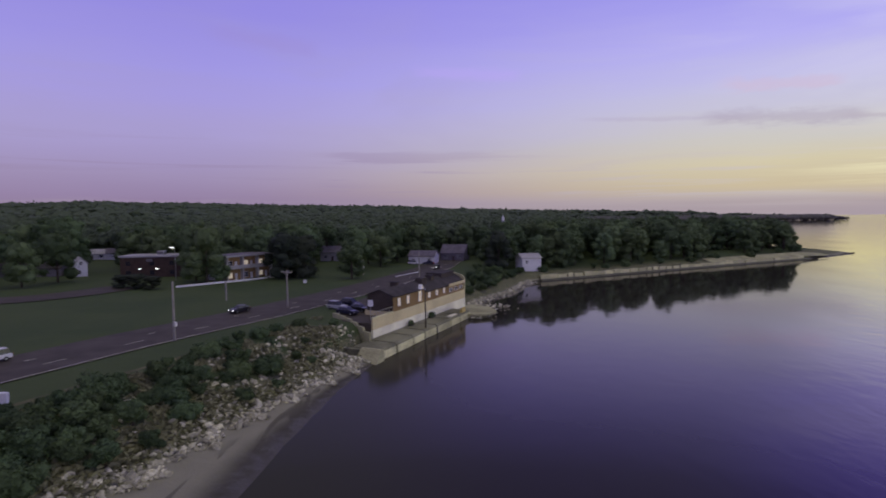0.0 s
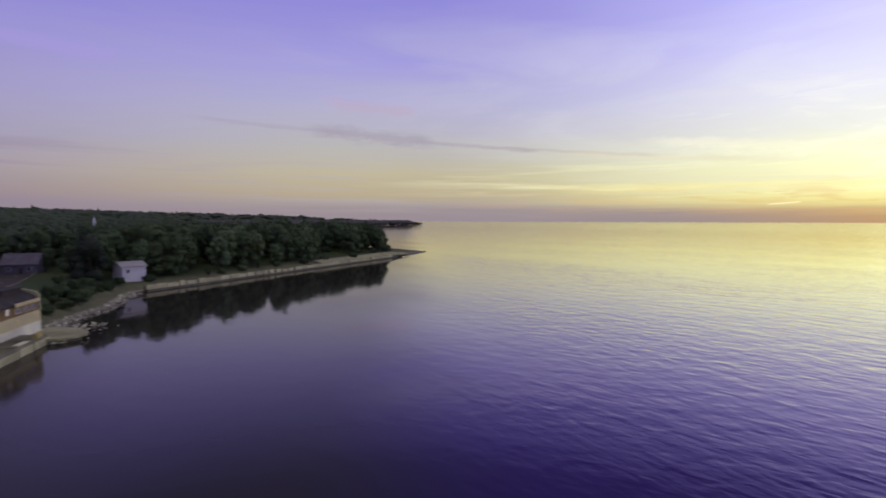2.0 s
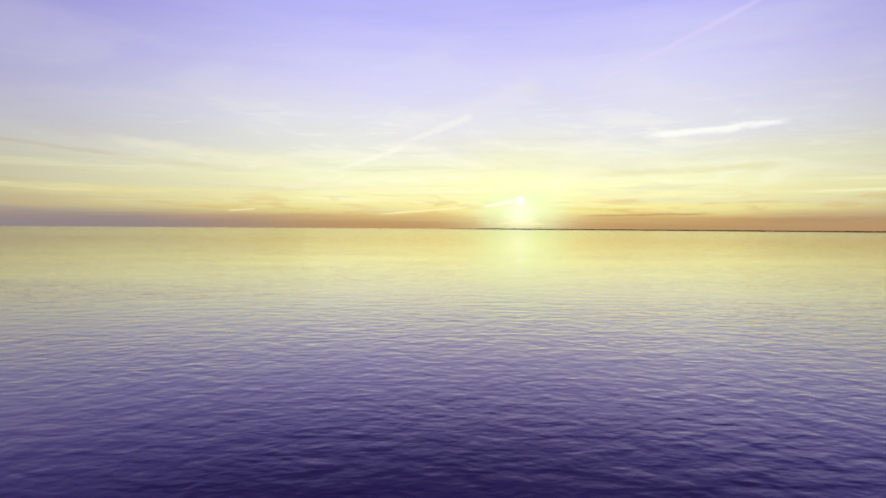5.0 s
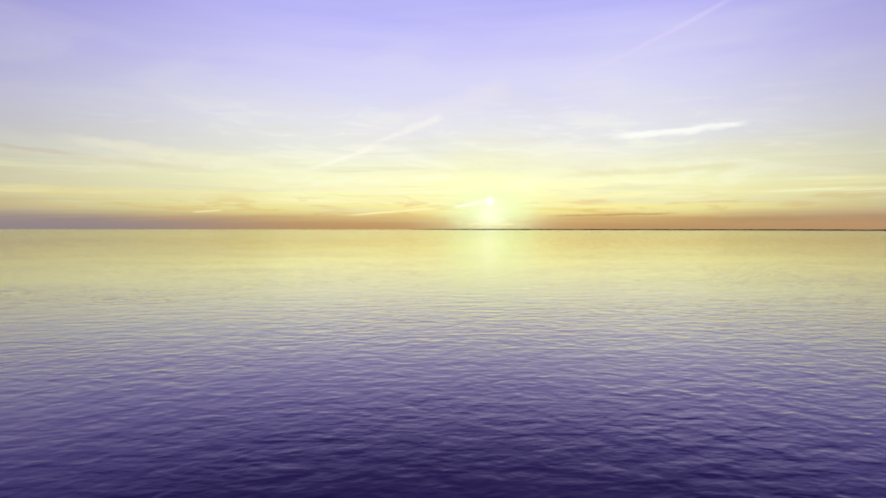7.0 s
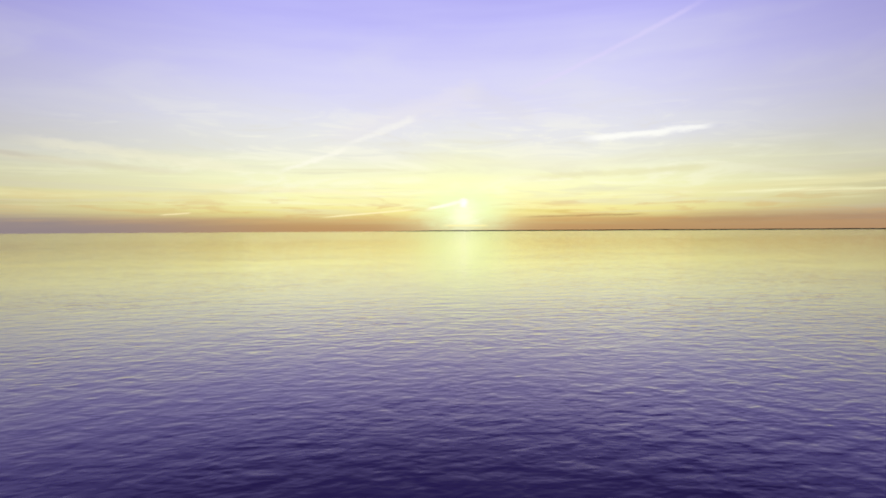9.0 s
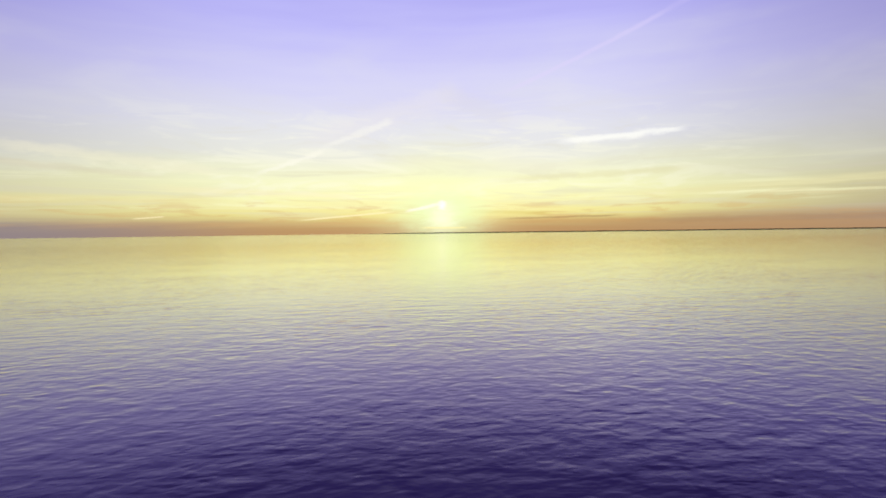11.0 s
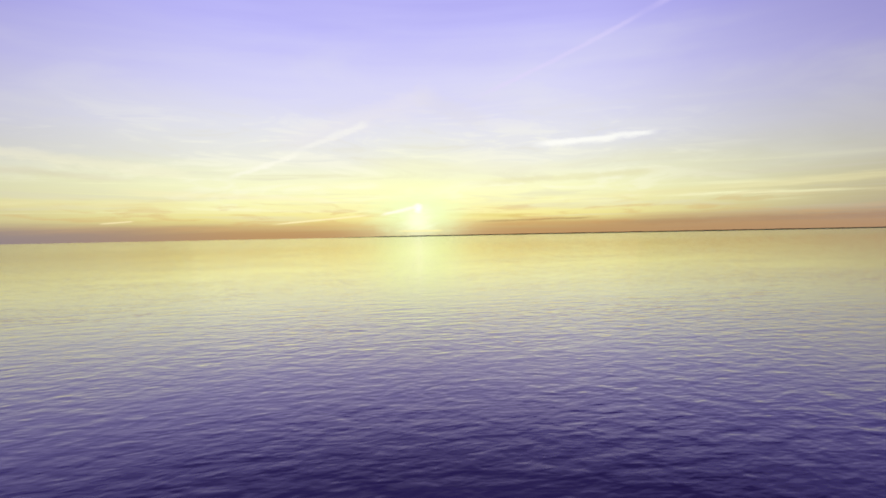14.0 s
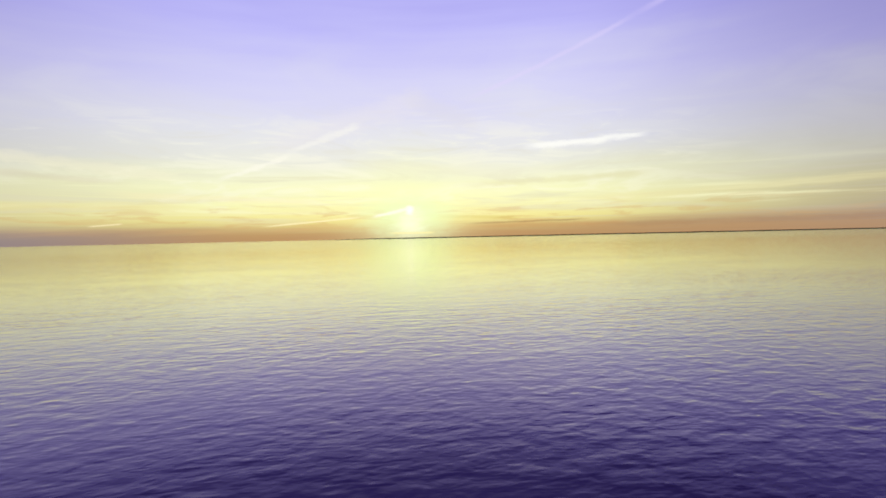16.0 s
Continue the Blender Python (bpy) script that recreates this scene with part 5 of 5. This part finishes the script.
house(33.6, 203.5, 14, 7.6, 7.0, 5.2, 1.3, M_WHITE, M_OFFWHITE, "white box-shaped house above the shore", [(3.8, 3.0, 1.5, 2.2, 1.7, "right", None), (-2, 0, 3.6, 0.9, 1.0, F, None)])
house(35, 268, 40, 7, 7, 6.0, 3.4, M_WHITE, M_WHITE, "white gable showing between dark trees", [(0, 0, 4.4, 0.9, 1.1, F, None)])


def brick_block():
    x, y = -97, 178
    b = thing("brick_building", pose(x, y, tall(x, y), 0, 0, 8), "dark brick flat-roofed building with two lit lamps", "building")
    part("wall", box(-9.5, 9.5, 0, 11, -0.5, 6.6, 0.03), M_BRICK, b)
    part("roof_edge", box(-9.9, 9.9, -0.35, 11.3, 6.6, 7.15, 0.04), M_OFFWHITE, b, "pale roof edge")
    for i, wx in enumerate((-7.0, 0.4, 6.6)):
        window(b, wx, 0, 4.6, 1.4, 1.3, frame_mat=M_WOOD)
        window(b, wx, 0, 1.5, 1.4, 1.3, frame_mat=M_WOOD)
    unit = part("roof_unit", box(1.0, 3.4, 3, 5, 7.15, 8.5, 0.05), M_STEEL, b, "grey air handling unit")
    part("grille", box(1.2, 3.2, 2.95, 2.99, 7.4, 8.2), M_GREYWALL, unit)
    part("sign_board", box(-1.3, 0.6, -0.14, -0.02, 5.1, 6.1, 0.02), M_GREYWALL, b)
    for wx in (-3.4, 2.0):
        lamp = part("wall_lamp", box(wx - 0.45, wx + 0.45, -0.5, -0.02, 2.65, 2.9, 0.04), M_STEEL, b)
        part("lens", box(wx - 0.48, wx + 0.48, -0.56, -0.5, 2.67, 2.82), M_LAMP, lamp, "bright white lamp lens")


brick_block()


def motel():
    m = thing("motel", pose(-66.5, 165.5, 4.5, 0, 0, 60), "two-storey tan brick motel with pale balconies and lit windows", "motel")
    size = 18.0
    part("wall", box(0, size, 1.6, 10, -0.5, 7.4, 0.03), M_ORANGE, m)
    part("roof", box(-0.5, size + 0.5, 0.2, 10.4, 7.4, 7.9, 0.05), M_SLATE, m, "flat roof with a pale edge")
    part("fascia", box(-0.5, size + 0.5, 0.08, 0.19, 7.35, 7.95), M_OFFWHITE, m)
    part("balcony_floor", box(0, size, 0.2, 1.6, 3.5, 3.75), M_OFFWHITE, m)
    part("parapet", box(0, size, 0.2, 0.32, 3.76, 4.75), M_OFFWHITE, m, "pale balcony parapet")
    for i, x in enumerate((0.1, 6.0, 12.0, 17.6)):
        part("pier", box(x, x + 0.5, 0.35, 1.58, -0.4, 3.5), M_OFFWHITE, m)
        part("pier", box(x, x + 0.5, 0.35, 1.58, 3.76, 7.4), M_OFFWHITE, m)
    for floor in (0, 3.75):
        for i, x in enumerate((3.0, 9.0, 15.0)):
            lit = M_WARM if (i + (floor > 0)) % 3 != 1 else M_GLASS
            window(m, x - 1.0, 1.6, floor + 1.5, 1.8, 1.5, pane=lit)
            leaf = part("door", box(x + 0.9, x + 1.8, 1.53, 1.596, floor + 0.05, floor + 2.1), M_WHITE, m)
            part("handle", box(x + 1.6, x + 1.68, 1.46, 1.53, floor + 0.95, floor + 1.1), M_STEEL, leaf)
    part("end_wall", box(-0.06, -0.004, 1.7, 9.9, -0.3, 7.38), M_OFFWHITE, m, "pale end wall")


motel()


def garden_wall(points, top, label):
    w = thing("garden_wall", Matrix.Identity(4), label, "wall")
    for a, b in zip(points[:-1], points[1:]):
        size, way = math.dist(a, b), math.degrees(math.atan2(b[1] - a[1], b[0] - a[0]))
        z = tall(*a)
        ob = part("length", box(0.02, size - 0.02, -0.14, 0.14, -0.3, top, 0.02), M_WHITE, w)
        ob.matrix_local = pose(a[0], a[1], z, 0, 0, way)


garden_wall([(-75.5, 151), (-71, 156), (-66, 161.5), (-61, 167), (-56, 174.5), (-53, 179)], 0.55, "low white wall along the edge of the motel lawn")
garden_wall([(-15.5, 174), (-12, 181), (-8.6, 188)], 0.28, "white guard rail at the road's edge")

steeple = thing("church_steeple", pose(50.3, 450, tall(50.3, 450)), "white church steeple rising out of the woods", "steeple")
part("tower", box(-1.5, 1.5, -1.5, 1.5, -0.5, 12.0, 0.05), M_WHITE, steeple)
part("belfry", box(-1.1, 1.1, -1.1, 1.1, 12.0, 15.0, 0.05), M_WHITE, steeple)
bm = bmesh.new()
bmesh.ops.create_cone(bm, cap_ends=True, segments=8, radius1=1.3, radius2=0.06, depth=5.0)
bmesh.ops.translate(bm, verts=bm.verts, vec=(0, 0, 17.5))
part("spire", bm, M_WHITE, steeple)


# ---- poles, lamps, signs ----
def utility_pole(x, y, high, turn, label, arm=True, box_on=False):
    p = thing("utility_pole", pose(x, y, tall(x, y), 0, 0, turn), label, "pole", "poles along the shore road")
    part("shaft", tube((0, 0, -0.5), (0, 0, high), 0.22, 0.15, 9), M_POLE, p)
    if arm:
        bar = part("crossarm", box(-1.6, 1.6, -0.20, -0.06, high - 0.55, high - 0.32, 0.02), M_POLE, p)
        for ix in (-1.4, -0.7, 0.7, 1.4):
            part("insulator", tube((ix, -0.13, high - 0.32), (ix, -0.13, high - 0.06), 0.06, 0.04, 7), M_STEEL, bar)
        for s in (-1, 1):
            part("brace", tube((s * 0.9, -0.1, high - 0.5), (0, -0.12, high - 1.3), 0.025, 0.025, 5), M_STEEL, bar)
    if box_on:
        can = part("meter_box", box(0.12, 0.62, -0.3, 0.1, 2.4, 3.1, 0.03), M_WHITE, p, "small white box on the pole")
        part("lid", box(0.15, 0.59, -0.33, -0.3, 2.45, 3.05), M_OFFWHITE, can)
    return p


utility_pole(-43.3, 85.6, 9.6, -25, "tall weathered utility pole with a small white box", False, True)
utility_pole(-33.9, 116.2, 8.2, -28, "weathered utility pole with a crossarm by the road")
utility_pole(-27.0, 180, 5.6, -20, "short pale pole on the lawn", False, True)
utility_pole(-7.6, 170.0, 8.4, -20, "grey utility pole by the guard rail", False)
utility_pole(-52, 128, 4.5, 0, "thin lawn lamp post", False)


def street_lamp(x, y, high, turn):
    s = thing("street_lamp", pose(x, y, tall(x, y), 0, 0, turn), "tall steel street lamp, lit white", "street lamp")
    part("pole", tube((0, 0, -0.3), (0, 0, high), 0.10, 0.06, 8), M_STEEL, s)
    part("arm", tube((0, 0, high - 0.1), (0, -1.4, high + 0.15), 0.05, 0.04, 6), M_STEEL, s)
    head = part("head", box(-0.55, 0.55, -2.0, -1.3, high + 0.05, high + 0.28, 0.05), M_STEEL, s)
    part("lens", box(-0.5, 0.5, -2.06, -1.4, high - 0.03, high + 0.05, 0.02), M_LAMP, head, "bright white lens")


street_lamp(-84.3, 169, 10.4, 0)

sign = thing("roadside_sign", pose(-46.4, 55.0, tall(-46.4, 55.0), 0, 0, -8), "white blank-faced roadside sign box", "sign")
part("panel", box(-1.1, 1.1, -0.2, 0.2, 0.25, 1.75, 0.04), M_WHITE, sign)
for s in (-0.8, 0.8):
    part("post", tube((s, 0, -0.4), (s, 0, 0.25), 0.06, 0.06, 7), M_STEEL, sign)
sign = thing("restaurant_sign", WALL @ pose(3.0, 2.5, 4.50, 0, 0, -72), "small white sign on a post in the yard", "sign")
part("panel", box(-0.5, 0.5, -0.10, 0.10, 2.6, 3.8, 0.03), M_WHITE, sign)
part("post", tube((0, 0, 0), (0, 0, 2.6), 0.07, 0.07, 8), M_STEEL, sign)


# ---- vehicles ----
def paint(name, colour):
    return material(name, colour, 0.3, vary=0.05, scale=2)


CAR_PAINT = {"white": paint("white_car_paint", (0.72, 0.72, 0.72)), "black": paint("black_car_paint", (0.018, 0.018, 0.022)), "silver": paint("silver_car_paint", (0.38, 0.39, 0.41)), "blue": paint("dark_blue_car_paint", (0.018, 0.020, 0.040))}


def car(x, y, turn, colour, label, suv=False, lit=False):
    """Length along local x, front to +x."""
    c = thing("car", pose(x, y, tall(x, y) + 0.11, 0, 0, turn), label, "car", "cars by the shore road")
    h = 1.72 if suv else 1.45
    back = -2.15 if suv else -1.65
    body = [(-2.25, 0.35), (-2.28, 0.75), (-2.2, 0.98), (1.0, 0.98), (2.1, 0.84), (2.28, 0.62), (2.25, 0.32)]
    bm = prism(body, -0.88, 0.88)
    bmesh.ops.bevel(bm, geom=list(bm.edges), offset=0.06, segments=2, affect="EDGES")
    shell = part("body", bm, CAR_PAINT[colour], c)
    cab = prism([(back, 0.96), (back + 0.25, h - 0.04), (0.25, h), (1.15, 0.96)], -0.80, 0.80)
    for v in cab.verts:
        if v.co.z > 1.1:
            v.co.y *= 0.84
    bmesh.ops.bevel(cab, geom=list(cab.edges), offset=0.04, segments=1, affect="EDGES")
    cabin = part("cabin", cab, M_GLASS, c, "dark glazed cabin")
    part("roof_panel", box(back + 0.3, 0.2, -0.62, 0.62, h - 0.03, h + 0.04, 0.02), CAR_PAINT[colour], cabin)
    for wx in (-1.4, 1.42):
        for s in (-1, 1):
            wheel = part("wheel", tube((wx, s * 0.68, 0.32), (wx, s * 0.90, 0.32), 0.33, 0.33, 14), M_RUBBER, c)
            part("rim", tube((wx, s * 0.895, 0.32), (wx, s * 0.915, 0.32), 0.19, 0.17, 10), M_STEEL, wheel)
    for s in (-1, 1):
        part("headlight", box(2.20, 2.30, s * 0.62 - 0.15, s * 0.62 + 0.15, 0.62, 0.72, 0.02), M_LAMP if lit else M_OFFWHITE, shell)
        part("tail_light", box(-2.32, -2.24, s * 0.66 - 0.12, s * 0.66 + 0.12, 0.70, 0.88, 0.02), M_TAIL, shell)
    return c


car(-62.1, 72.7, -113, "white", "white sport utility car on the road", True)
car(-42.3, 110.6, -116, "black", "black saloon car on the road with its headlights on", False, True)
cabinet = thing("utility_cabinet", pose(-41.6, 161, tall(-41.6, 161), 0, 0, 10), "small white utility cabinet on the lawn", "cabinet")
part("body", box(-0.5, 0.5, -0.3, 0.3, -0.1, 0.85, 0.03), M_WHITE, cabinet)
part("lid", box(-0.55, 0.55, -0.35, 0.35, 0.85, 0.91, 0.02), M_OFFWHITE, cabinet)
car(-2.5, 199, -105, "black", "dark car far down the road with headlights on", False, True)
car(-22.6, 113.5, -30, "silver", "silver pick-up sized car in the car park", True)
car(-20.3, 117.0, -30, "blue", "dark blue car parked beside the restaurant", True)
car(-17.5, 110.5, -30, "black", "black car parked beside the restaurant")
car(-19.3, 107.0, -30, "blue", "dark car parked at the retaining wall")
car(-12.0, 219.0, -10, "white", "white car parked by the garage", True)
car(-6.0, 217.5, 170, "blue", "dark car parked by the garage")
